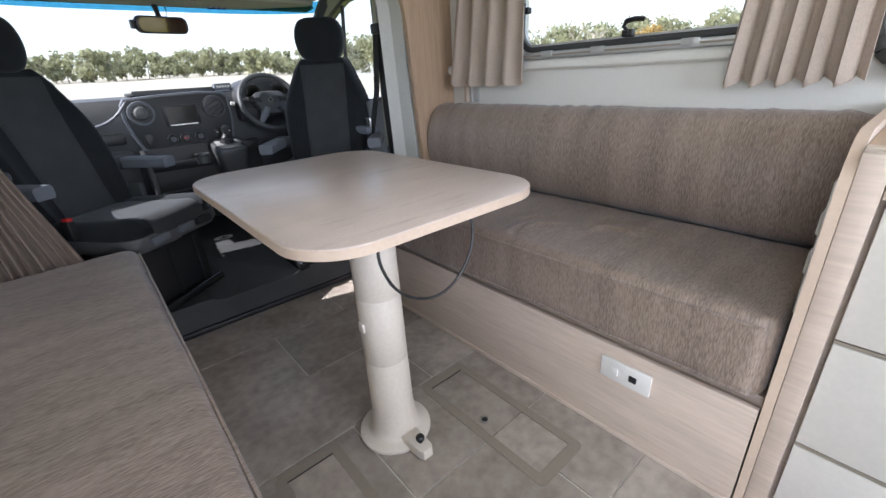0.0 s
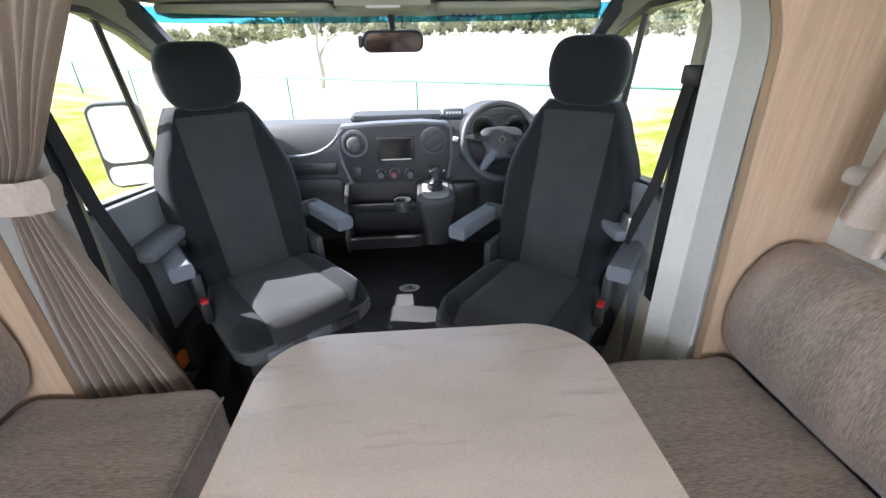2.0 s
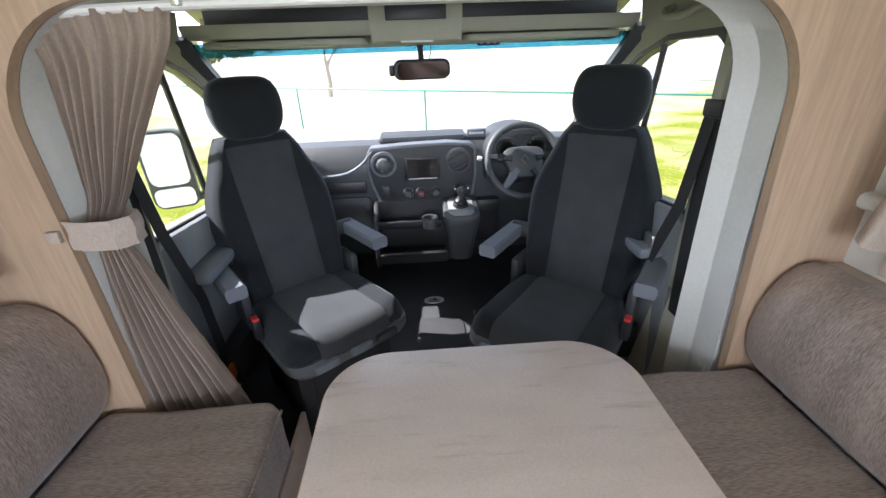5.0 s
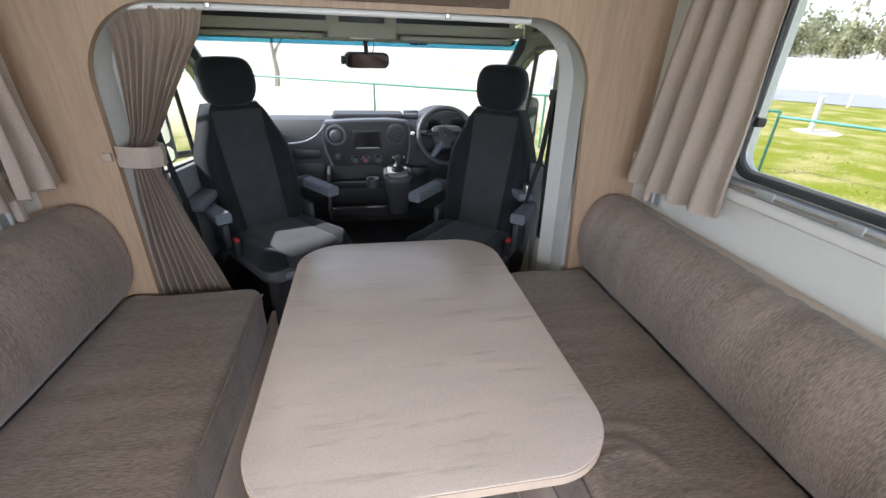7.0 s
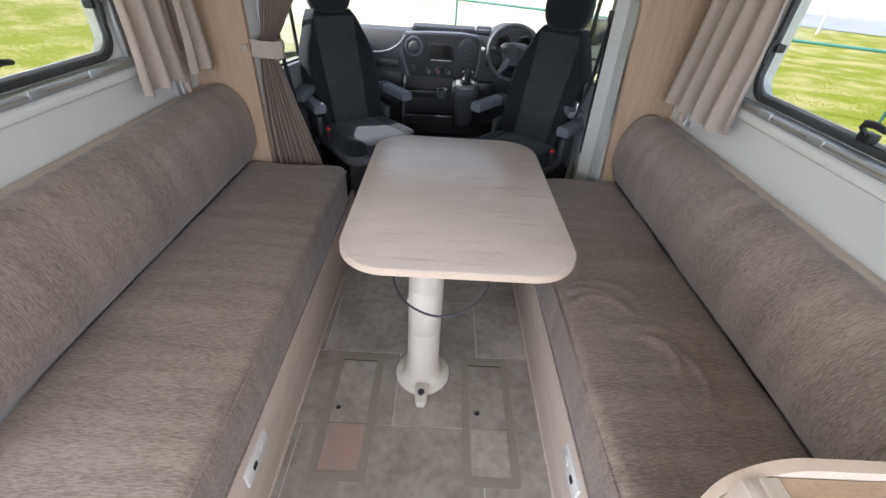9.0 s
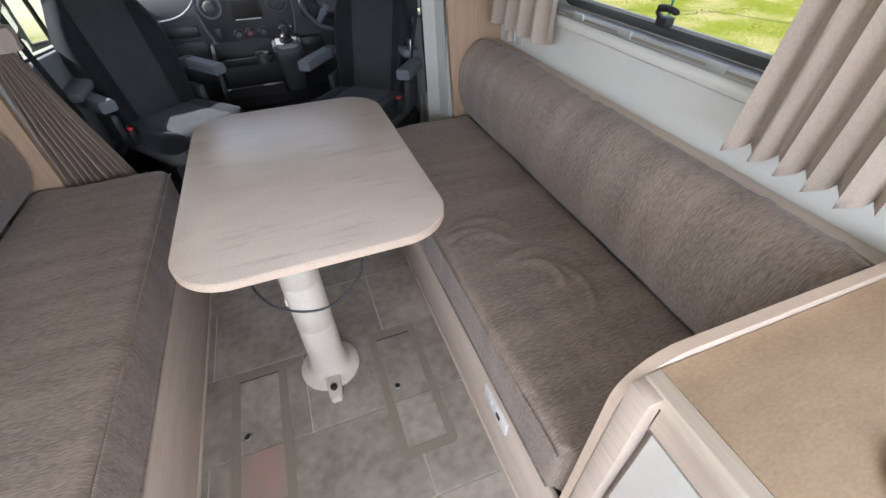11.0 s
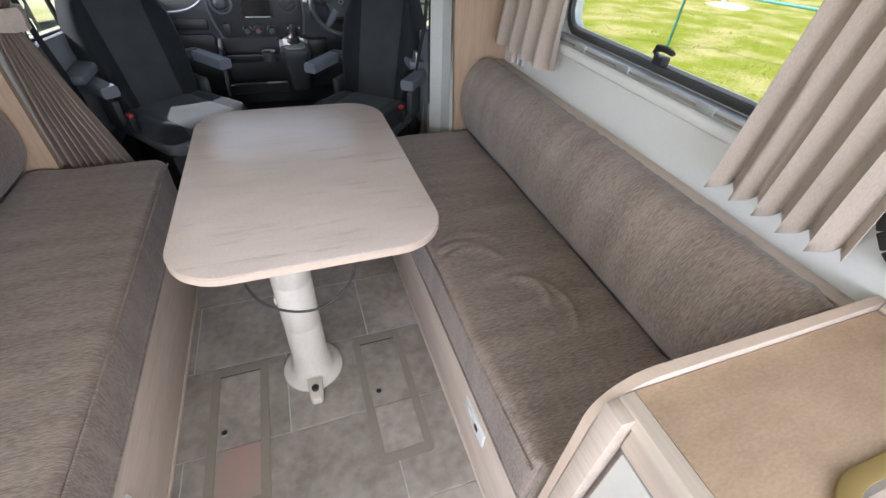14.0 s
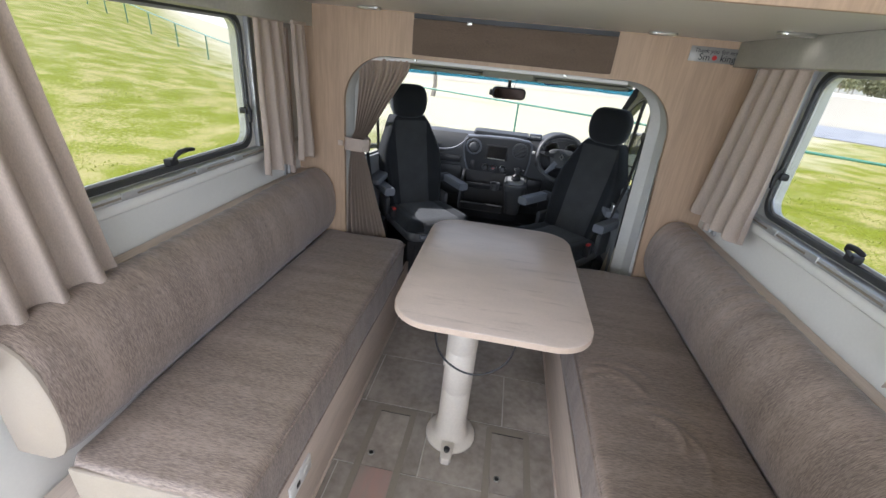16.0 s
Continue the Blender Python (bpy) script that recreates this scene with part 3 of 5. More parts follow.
def hatch(s):
    """A storage hatch let into the floor, with a finger ring."""
    ob = thing("floor_hatch", pose(0.278 if s > 0 else -0.285, -0.055, 0), "grey framed floor hatch with a round chrome finger hole", "floor hatch", "hatches in the floor")
    x, y = 0.105, 0.283
    part("frame", slab(round_rect(-x, x, -y, y, 0.02, 4), -0.002, 0.0025, "z", [round_rect(-x + 0.03, x - 0.03, -y + 0.035, y - 0.035, 0.004, 2)], bevel=0.0), M["hatch"], ob)
    part("lid", box(-x + 0.032, x - 0.032, -0.06, y - 0.038, -0.003, 0.001), M["tile"], ob)
    part("lid", box(-x + 0.032, x - 0.032, -y + 0.037, -0.063, -0.003, 0.001), M["tile"] if s > 0 else M["tilestain"], ob)
    part("gap", box(-x + 0.03, x - 0.03, y - 0.038, y - 0.0345, -0.003, 0.0028), M["black"], ob)
    cx = -0.043 if s > 0 else -0.049
    part("finger_ring", lathe([(0.010, 0.0015), (0.010, 0.004), (0.0125, 0.005), (0.015, 0.0035), (0.0155, 0.0012)], 24, centre=(cx, 0.005, 0)), M["metal"], ob, "round chrome ring")
    # A black disc on the lid gives the shade inside the finger hole.
    part("hole_shade", lathe([(0, 0.0016), (0.0102, 0.0016), (0.0102, 0.002), (0, 0.002)], 20, centre=(cx, 0.005, 0)), M["black"], ob)


hatch(1)
hatch(-1)

# ---- kitchen end ----
def kitchen():
    panel = [(0.495, 0.0), (WX, 0.0), (WX, 0.957)] + [(0.60 + 0.105 * math.cos(radians(a_)), 0.852 + 0.105 * math.sin(radians(a_))) for a_ in range(90, 181, 9)]
    ob = thing("kitchen_cabinet", Matrix(), "pale wood kitchen cabinet with white drawer fronts beside the bench", "cabinet")
    end = part("end_panel", slab(panel, -0.722, -0.706, "y", bevel=0.002), M["wood_h"], ob)
    band = [(x, z) for x, z in panel[3:]]
    part("edge_band", loft([[(x - 0.0015 * (1 if x < 0.6 else 0), y, z + 0.0015) for y in (-0.7235, -0.7045)] for x, z in [(WX, 0.957)] + band + [(0.495, 0.0)]], closed=False), M["edgeband"], end)
    part("post", box(0.497, 0.535, -0.765, -0.724, 0.0, 0.93, 0.002), M["wood_h"], ob)
    part("face_rail", box(0.525, 0.545, -2.4, -0.767, 0.845, 0.928, 0.002), M["wood_h"], ob)
    part("carcass", box(0.56, WX, -2.4, -0.726, 0.0, 0.90), M["wood_h"], ob)
    for k, (z0, z1) in enumerate(((0.548, 0.832), (0.26, 0.536), (0.03, 0.248))):
        part("drawer_front", box(0.529, 0.549, -1.35, -0.775, z0, z1, 0.003), M["drawer"], ob, "white drawer front")
        part("edge_trim", box(0.531, 0.548, -1.35, -0.775, z1 + 0.001, z1 + 0.009, 0.001), M["hatch"], ob)
    top = thing("worktop", Matrix(), "sandy stone-look kitchen worktop with a light front edge", "worktop")
    part("top", slab([(0.552, -2.4), (WX - 0.012, -2.4), (WX - 0.012, -0.7238), (0.552, -0.7238)], 0.905, 0.935, "z", [round_rect(0.685, 1.125, -1.485, -0.945, 0.09, 8)]), M["counter"], top)
    part("front_edge", box(0.522, 0.551, -2.4, -0.7238, 0.905, 0.937, 0.003), M["wood_pale"], top, "whitish front edge strip")
    sink = thing("sink", pose(0.905, -1.215, 0), "champagne metal kitchen sink with a dark bowl in the worktop", "sink")
    ro, ri = round_rect(-0.245, 0.245, -0.295, 0.295, 0.11, 10), round_rect(-0.219, 0.219, -0.269, 0.269, 0.09, 10)
    part("rim", slab(ro, 0.9355, 0.943, "z", [ri], bevel=0.003), M["gold"], sink)
    b1 = [(x, y, 0.94) for x, y in ri]
    part("bowl", loft([b1, [(x * 0.93, y * 0.93, 0.86) for x, y in ri], [(x * 0.82, y * 0.86, 0.80) for x, y in ri]], caps=False), M["screen"], sink, "dark sink bowl")
    floor_bm = slab([(x * 0.82, y * 0.86) for x, y in ri], 0.795, 0.80)
    part("bowl_bottom", floor_bm, M["screen"], sink)
    bs = thing("splashback", Matrix(), "pale pinkish wood splashback board behind the worktop", "splashback")
    part("board", box(WX - 0.011, WX - 0.001, -2.4, -0.725, 0.936, 1.12, 0.002), M["wood_h"], bs)
    sk = thing("switch_plate", pose(0.58, -0.7045, 0.62), "white switch plate fixed to the cabinet end panel", "switch")
    part("plate", box(-0.012, 0.062, -0.0015, 0.010, -0.06, 0.24, 0.003), M["white"], sk)
    part("button", box(0.005, 0.045, 0.010, 0.016, 0.12, 0.17, 0.003), M["white"], sk)
    part("button", box(0.005, 0.045, 0.010, 0.016, 0.03, 0.08, 0.003), M["white"], sk)


M["drawer"] = material("white_drawer_laminate", (0.66, 0.64, 0.60), 0.4, var=0.03, bump=0.0)
M["wood_pale"] = material("whitish_wood_edge", (0.70, 0.60, 0.50), 0.45, var=0.06, stretch=(9, 0.6, 9), scale=3, fine=14, bump=0.02)
kitchen()


# ---- windows ----
def window(s, name):
    ob = thing(name, Matrix(), "long hinged camper window with a black frame and clear acrylic pane", "window", "windows of the dinette", "structure")
    at = lambda d: s * (WX + d)  # noqa: E731
    lo = lambda a_, b_: (min(at(a_), at(b_)), max(at(a_), at(b_)))  # noqa: E731
    part("frame", slab(round_rect(-0.425, 0.592, 1.158, 1.737, 0.08, 8), *lo(-0.006, 0.022), "x", [round_rect(-0.403, 0.570, 1.181, 1.713, 0.065, 8)], bevel=0.004), M["frame"], ob)
    part("seal", slab(round_rect(-0.404, 0.571, 1.180, 1.714, 0.065, 8), *lo(0.006, 0.014), "x", [round_rect(-0.394, 0.561, 1.190, 1.704, 0.058, 8)]), M["alu"], ob)
    pane = part("pane", slab(round_rect(-0.400, 0.567, 1.184, 1.710, 0.062, 8), *lo(0.016, 0.020), "x"), M["glass"], ob)
    pane.visible_shadow = False
    tr = part("blind_track", box(*lo(-0.044, -0.002), -0.44, 0.66, 1.129, 1.156, 0.004), M["alu"], ob, "silver blind track")
    for y in (-0.18, 0.16, 0.40):
        part("catch", box(*lo(-0.05, -0.04), y - 0.03, y + 0.03, 1.135, 1.160, 0.003), M["alu"], tr)
    part("track_groove", box(*lo(-0.046, -0.043), -0.42, 0.64, 1.139, 1.146), M["hatch"], tr)
    part("flyscreen_rail", box(*lo(-0.026, -0.004), 0.605, 0.627, 1.152, 1.735, 0.003), M["alu"], ob)
    for y, z, kind in ((0.06, 1.195, 0), (0.548, 1.33, 1), (-0.375, 1.33, 1)):
        l = part("latch", box(*lo(-0.022, 0.01), y - 0.02, y + 0.02, z - 0.012, z + 0.014, 0.004), M["black"], ob, "black plastic latch")
        if kind == 0:
            tip = tube([(at(-0.018), y, z + 0.008), (at(-0.034), y + s * 0.006, z + 0.026), (at(-0.042), y - s * 0.008, z + 0.040), (at(-0.046), y - s * 0.040, z + 0.044), (at(-0.047), y - s * 0.072, z + 0.040), (at(-0.047), y - s * 0.078, z + 0.039)], [0.007, 0.007, 0.010, 0.009, 0.008, 0.004], 8)
        else:
            tip = tube([(at(-0.02), y, z + 0.03), (at(-0.03), y, z + 0.0), (at(-0.03), y, z - 0.05)], [0.008, 0.011, 0.007], 8)
        part("lever", tip, M["black"], l)


window(1, "window_1")
window(-1, "window_2")


def curtain(x, y0, y1, z0, z1, folds, depth, seed, slant0=0.0, slant1=0.0, flare=1.0, skew=0.0, crisp=False):
    """Hanging pleated cloth along y; slants move the hem's two ends."""
    n, rows = folds * 12, 26
    rnd = random.Random(seed)
    ph = [rnd.uniform(-0.5, 0.5) for _ in range(folds + 1)]
    rings = []
    for r in range(rows + 1):
        v = r / rows
        z = z1 + (z0 - z1) * v
        line = []
        for k in range(n + 1):
            u = k / n
            y = (y0 + slant0 * v) * (1 - u) + (y1 + slant1 * v) * u
            f = u * folds
            w = math.sin(2 * math.pi * f + ph[int(min(f, folds))] * 0.6 * v)
            w = math.asin(w) * 2 / math.pi if crisp else math.copysign(abs(w) ** 0.8, w)
            dep = depth * (0.35 + 0.65 * v * flare)
            wob = noise.noise(Vector((u * 4 + seed, v * 2.5, seed * 0.7))) * 0.012 * v
            yy = y + 0.35 * dep * math.sin(4 * math.pi * f + seed) * 0.5
            line.append((x + dep * w + wob - math.copysign(skew * v, x), yy, z + (0.009 * v * math.asin(math.sin(2 * math.pi * f)) if crisp else 0.008 * v * math.cos(2 * math.pi * f))))
        rings.append(line)
    bm = loft(rings, closed=False)
    bmesh.ops.recalc_face_normals(bm, faces=bm.faces)
    bmesh.ops.solidify(bm, geom=list(bm.faces), thickness=0.0018)
    return bm


def side_curtain(name_label, *a_, **k_):
    ob = thing("window_curtain", Matrix(), name_label, "curtain", "curtains of the dinette windows")
    part("cloth", curtain(*a_, **k_), M["curtain"], ob, sharp=80)
    x, y0, y1, _, z1 = a_[:5]
    part("heading", box(x - 0.012, x + 0.012, y0, y1, z1 - 0.004, z1 + 0.012, 0.002), M["curtain"], ob)


side_curtain("beige cloth curtain drawn back beside the front of the window", 1.09, 0.50, 0.86, 1.03, 1.722, 4, 0.030, 1, -0.01, 0.12)
side_curtain("beige cloth curtain drawn back beside the front of the window", -1.09, 0.55, 0.80, 1.03, 1.722, 3, 0.030, 2, -0.02, 0.06)
side_curtain("beige cloth curtain drawn back beside the front of the window", -1.06, 0.82, 0.96, 1.045, 1.722, 2, 0.028, 6, 0.0, 0.06)
side_curtain("beige cloth curtain hanging in sharp pleats over the window end", 1.095, -0.62, -0.36, 1.015, 1.722, 5, 0.022, 5, -0.02, 0.05, crisp=True)
side_curtain("beige cloth curtain hanging in loose folds over the window end", -1.075, -0.82, -0.42, 0.885, 1.722, 5, 0.034, 8, -0.05, 0.10)


def cab_curtain():
    ob = thing("cab_curtain", Matrix(), "beige gathered cab curtain held by a cloth tieback", "curtain")
    n, rings = 152, []
    key = [(1.60, -0.835, -0.52, 0.022), (1.56, -0.825, -0.53, 0.016), (1.535, -0.82, -0.54, 0.024), (1.50, -0.815, -0.56, 0.034), (1.35, -0.825, -0.655, 0.04), (1.20, -0.84, -0.745, 0.038), (1.14, -0.868, -0.79, 0.03), (1.09, -0.868, -0.79, 0.03), (0.97, -0.882, -0.755, 0.045), (0.77, -0.90, -0.70, 0.055), (0.5, -0.905, -0.625, 0.06), (0.30, -0.91, -0.58, 0.06)]
    for r in range(61):
        z = 1.60 + (0.30 - 1.60) * r / 60
        for (za, a0, a1, ad), (zb, b0, b1, bd) in zip(key, key[1:]):
            if za >= z >= zb - 1e-6:
                q = (za - z) / (za - zb)
                x0, x1, dep = a0 + (b0 - a0) * q, a1 + (b1 - a1) * q, ad + (bd - ad) * q
                break
        line = []
        for k in range(n + 1):
            u = k / n
            f = u * 9.5 + 0.5 * noise.noise(Vector((u * 5, z * 1.1, 4)))
            w = math.sin(2 * math.pi * f) * (0.7 + 0.6 * noise.noise(Vector((u * 9, z * 0.8, 2))))
            w = math.copysign(abs(w) ** 0.75, w)
            line.append((x0 + (x1 - x0) * u, 1.112 + 0.42 * dep * w + 0.012 * noise.noise(Vector((u * 6, z * 3, 9))), z))
        rings.append(line)
    bm = loft(rings, closed=False)
    bmesh.ops.solidify(bm, geom=list(bm.faces), thickness=0.0018)
    part("cloth", bm, M["curtain"], ob, sharp=80)
    tie = [(-0.895, 1.075), (-0.88, 1.055), (-0.83, 1.048), (-0.78, 1.062), (-0.752, 1.10), (-0.76, 1.15), (-0.82, 1.17), (-0.885, 1.15), (-0.90, 1.11)]
    rows = [[(x + 0.004 * math.sin(z * 90), y, z + (x + 0.83) * -0.08) for x, y in tie] for z in (1.085, 1.105, 1.125, 1.145, 1.16)]
    part("tieback", loft(rows, caps=False), M["curtain"], ob, "matching cloth tieback")
    part("hook", box(-0.925, -0.895, 1.046, 1.06, 1.11, 1.14, 0.003), M["curtain"], ob)


cab_curtain()
rail = thing("curtain_rail", Matrix(), "cream curtain rail along the top of the cab opening", "curtain rail")
part("rail", tube([(-0.84, 1.115, 1.58), (-0.70, 1.115, 1.603), (0.0, 1.115, 1.607), (0.62, 1.115, 1.603)], 0.010, 8, smooth=2), M["white"], rail)
for x in (-0.5, 0.3):
    part("bracket", box(x - 0.008, x + 0.008, 1.09, 1.12, 1.600, 1.620, 0.002), M["metal"], rail)

flap = thing("bed_flap", Matrix(), "brown cloth flap over the bed opening above the cab", "flap")
part("cloth", grid_cushion(-0.507, 0.512, BY - 0.014, BY - 0.001, 1.635, 1.803, 0.005, nx=30, ny=2, puff=0, amp=0.002), M["flap"], flap)
for x in (-0.12, 0.31):
    part("button", lathe([(0.011, 0), (0.010, 0.003), (0.004, 0.0045), (0, 0.0045)], 16), M["flap"], flap, m=pose(x, BY - 0.013, 1.722, 90))
# Shade of the slot, put on the bulkhead as a black strip.
part("gap", box(-0.507, 0.512, BY - 0.003, BY - 0.001, 1.804, 1.827), M["black"], flap, "black strip for the shaded slot above the flap")
part("catch", box(-0.23, -0.205, BY - 0.02, BY - 0.012, 1.794, 1.808, 0.002), M["metal"], flap)


# ---- wall fittings ----
def chain():
    """Black link cable chain that hangs in a bow on the wall."""
    ob = thing("cable_chain", Matrix(), "black plastic cable chain hanging in a bow on the white wall", "cable chain")
    cy, cz, r = -0.775, 1.185, 0.155
    for k in range(13):
        a_ = radians(-84 + 13.2 * k)
        part("link", box(-0.018, 0.018, -0.0175, 0.0175, -0.0178, 0.0178, 0.003), M["chainblack"], ob, m=pose(WX - 0.022, cy + r * math.cos(a_), cz + r * math.sin(a_), math.degrees(a_)))


M["chainblack"] = material("worn_black_plastic", (0.024, 0.022, 0.019), 0.5, var=0.15, bump=0.05)
chain()


def downlight(x, y):
    ob = thing("downlight", pose(x, y, CEIL), "oblong chrome downlight set in the cream ceiling", "ceiling light", "downlights in the ceiling")
    part("bezel", slab(round_rect(-0.062, 0.062, -0.028, 0.028, 0.026, 8), -0.012, 0.001, "z", [round_rect(-0.045, 0.045, -0.013, 0.013, 0.012, 8)], bevel=0.004), M["metal"], ob)
    part("diffuser", slab(round_rect(-0.046, 0.046, -0.014, 0.014, 0.012, 8), -0.006, -0.002, "z"), M["glow"], ob, "white light diffuser")


for x, y in ((-0.71, 0.95), (0.67, 0.92), (0.985, 0.50), (-0.985, 0.50)):
    downlight(x, y)


def words(name, text, size, m, mat, parent, depth=0.0006):
    cu = bpy.data.curves.new(name, "FONT")
    cu.body, cu.size, cu.extrude, cu.align_x = text, size, depth, "CENTER"
    tmp = bpy.data.objects.new(name, cu)
    me = bpy.data.meshes.new_from_object(tmp)
    bpy.data.objects.remove(tmp)
    me.materials.clear()
    me.materials.append(mat)
    ob = new(name, me)
    ob.matrix_basis = m
    ob.parent = parent
    return ob


sign = thing("no_smoking_sign", pose(0.978, BY - 0.001, 1.766), "silver sign that reads thank you for not smoking", "sign")
part("plate", box(-0.128, 0.128, -0.003, 0.0, -0.034, 0.032, 0.001), M["signsilver"], sign)
for text, x in (("Thank", -0.076), ("you", -0.017), ("for", 0.028), ("not", 0.070)):
    words("word", text, 0.026, pose(x, -0.0042, 0.006, 90, 0, 0), M["black"], sign)
for text, x in (("Sm", -0.058), ("king", 0.048)):
    words("word", text, 0.042, pose(x, -0.0042, -0.026, 90, 0, 0), M["black"], sign)
part("red_disc", lathe([(0, 0), (0.011, 0), (0.011, 0.001), (0, 0.001)], 20), M["red"], sign, "red disc in the word", m=pose(-0.012, -0.0032, -0.013, 90))

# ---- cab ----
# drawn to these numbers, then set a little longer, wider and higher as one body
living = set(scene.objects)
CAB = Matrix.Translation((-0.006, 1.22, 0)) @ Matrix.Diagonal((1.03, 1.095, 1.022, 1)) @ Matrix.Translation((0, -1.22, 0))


structure("cab_floor", box(-0.87, 0.87, 1.278, 2.75, -0.05, CABF), M["rubber"], "black rubber cab floor, one low step above the living floor")
structure("trim_step", box(-0.84, 0.84, 1.262, 1.285, -0.004, 0.022, 0.004), M["black"], "black sill strip at the cab step")
mat_ob = thing("floor_mat", pose(-0.03, 1.62, CABF), "black rubber mat with rounded corners on the cab floor", "mat")
part("mat", slab(round_rect(-0.22, 0.20, -0.40, 0.30, 0.06, 6), 0.0, 0.008, "z", bevel=0.003), M["rubber"], mat_ob)
badge = thing("floor_badge", pose(0.025, 2.09, CABF), "oval white badge with a blue bird shape on the cab floor", "badge")
part("oval", slab([(0.058 * math.cos(radians(a_)), 0.034 * math.sin(radians(a_))) for a_ in range(0, 360, 12)], 0.0, 0.003), M["white"], badge)
part("emblem", slab([(-0.04, 0.012), (-0.01, 0.006), (0.008, 0.02), (0.012, 0.006), (0.036, 0.002), (0.01, -0.004), (-0.012, -0.001)], 0.003, 0.0042), M["navy"], badge)
part("bar", box(-0.032, 0.032, -0.02, -0.011, 0.003, 0.0042), M["black"], badge)

# side walls of the cab: doors with windows, from the pillar forward
DOORWIN = [(1.31, 0.97), (1.31, 1.38), (1.33, 1.45), (1.38, 1.485), (1.62, 1.475), (1.78, 1.42), (1.93, 1.33), (2.18, 1.12), (2.26, 1.0), (2.26, 0.95), (1.8, 0.92)]
CABSIDE = [(1.22, -0.1), (2.75, -0.1), (2.75, 0.92), (2.38, 0.99), (2.22, 1.15), (1.98, 1.36), (1.80, 1.48), (1.84, 1.62), (1.22, 1.66)]
for s, n in ((-1, "wall_cab_left"), (1, "wall_cab_right")):
    a_, b_ = (0.86, 0.90) if s > 0 else (-0.90, -0.86)
    w = structure(n, slab(CABSIDE, a_, b_, "x", [DOORWIN]), M["headliner"], "cab side with pale upper trim and a door window")
    card = thing("door_card", Matrix(), "grey plastic door card with an armrest and a storage pocket", "door card", "cab doors")
    a_, b_ = (0.80, 0.859) if s > 0 else (-0.859, -0.80)
    part("panel", slab([(1.30, 0.22), (2.25, 0.22), (2.25, 0.95), (1.8, 0.915), (1.36, 0.955), (1.30, 0.93)], a_ + (0.025 if s > 0 else 0), b_ - (0 if s > 0 else 0.025), "x", bevel=0.01), M["doorcard"], card)
    part("armrest", box(min(s * 0.74, s * 0.83), max(s * 0.74, s * 0.83), 1.36, 1.85, 0.77, 0.815, 0.015), M["armrest"], card)
    part("pocket", box(min(s * 0.75, s * 0.83), max(s * 0.75, s * 0.83), 1.4, 2.0, 0.28, 0.45, 0.02), M["dash"], card)
    fr = [(y, z) for y, z in DOORWIN]
    part("window_frame", slab([(1.70 + (y - 1.70) * 1.045, 1.2 + (z - 1.2) * 1.07) for y, z in DOORWIN], min(s * 0.852, s * 0.866), max(s * 0.852, s * 0.866), "x", [fr]), M["black"], card)
    part("quarter_bar", tube([(s * 0.875, 1.66, 1.48), (s * 0.875, 1.74, 0.93)], 0.011, 6), M["black"], card, "dark bar between the door panes")
    g = part("pane", slab(DOORWIN, min(s * 0.878, s * 0.882), max(s * 0.878, s * 0.882), "x"), M["glass"], card)
    g.visible_shadow = False
    # pillar lining low beside the seat
    pl = thing("pillar_panel", Matrix(), "beige lower pillar panel beside the cab seat", "pillar panel", "pillar panels")
    part("panel", loft([[(s * 0.86, 1.20, CABF), (s * 0.84, 1.21, CABF), (s * 0.80, 1.42, CABF), (s * 0.86, 1.46, CABF)], [(s * 0.86, 1.20, 0.60), (s * 0.845, 1.21, 0.60), (s * 0.825, 1.36, 0.58), (s * 0.86, 1.38, 0.58)], [(s * 0.86, 1.20, 0.70), (s * 0.85, 1.21, 0.70), (s * 0.842, 1.31, 0.68), (s * 0.86, 1.32, 0.68)]]), M["beige"], pl)
    part("upper", loft([[(s * 0.86, 1.20, 0.70), (s * 0.835, 1.21, 0.70), (s * 0.825, 1.30, 0.70), (s * 0.86, 1.31, 0.70)], [(s * 0.86, 1.20, 1.50), (s * 0.82, 1.21, 1.50), (s * 0.82, 1.30, 1.50), (s * 0.86, 1.32, 1.50)]]), M["headliner"], pl)
    # seat belt
    bl = thing("seat_belt", Matrix(), "black webbing seat belt hanging on the pillar", "seat belt", "cab seat belts")
    def strap(pts, w=0.024):
        rows = []
        for p in pts:
            p = Vector(p)
            rows.append([p + Vector((0, -w, 0)), p + Vector((0, w, 0)), p + Vector((-s * 0.002, w, 0)), p + Vector((-s * 0.002, -w, 0))])
        return loft(rows)
    low = [(s * 0.785, 1.36, 0.72), (s * 0.80, 1.41, 0.30)] if s < 0 else [(s * 0.775, 1.365, 0.76)]
    part("webbing", strap([(s * 0.81, 1.27, 1.29), (s * 0.80, 1.30, 1.0)] + low), M["belt"], bl)
    part("webbing", strap([(s * 0.815, 1.255, 1.29), (s * 0.815, 1.25, 0.9), (s * 0.825, 1.245, 0.62)]), M["belt"], bl)
    part("guide", box(min(s * 0.795, s * 0.83), max(s * 0.795, s * 0.83), 1.225, 1.295, 1.275, 1.325, 0.008), M["black"], bl)
    part("slider", box(min(s * 0.80, s * 0.83), max(s * 0.80, s * 0.83), 1.24, 1.28, 1.32, 1.46, 0.008), M["headliner"], bl)
    part("tongue", box(min(s * 0.775, s * 0.79), max(s * 0.775, s * 0.79), 1.36, 1.41, 0.80 if s > 0 else 0.34, 0.86 if s > 0 else 0.40, 0.003), M["metal"] if s > 0 else M["orange"], bl, "metal belt tongue")
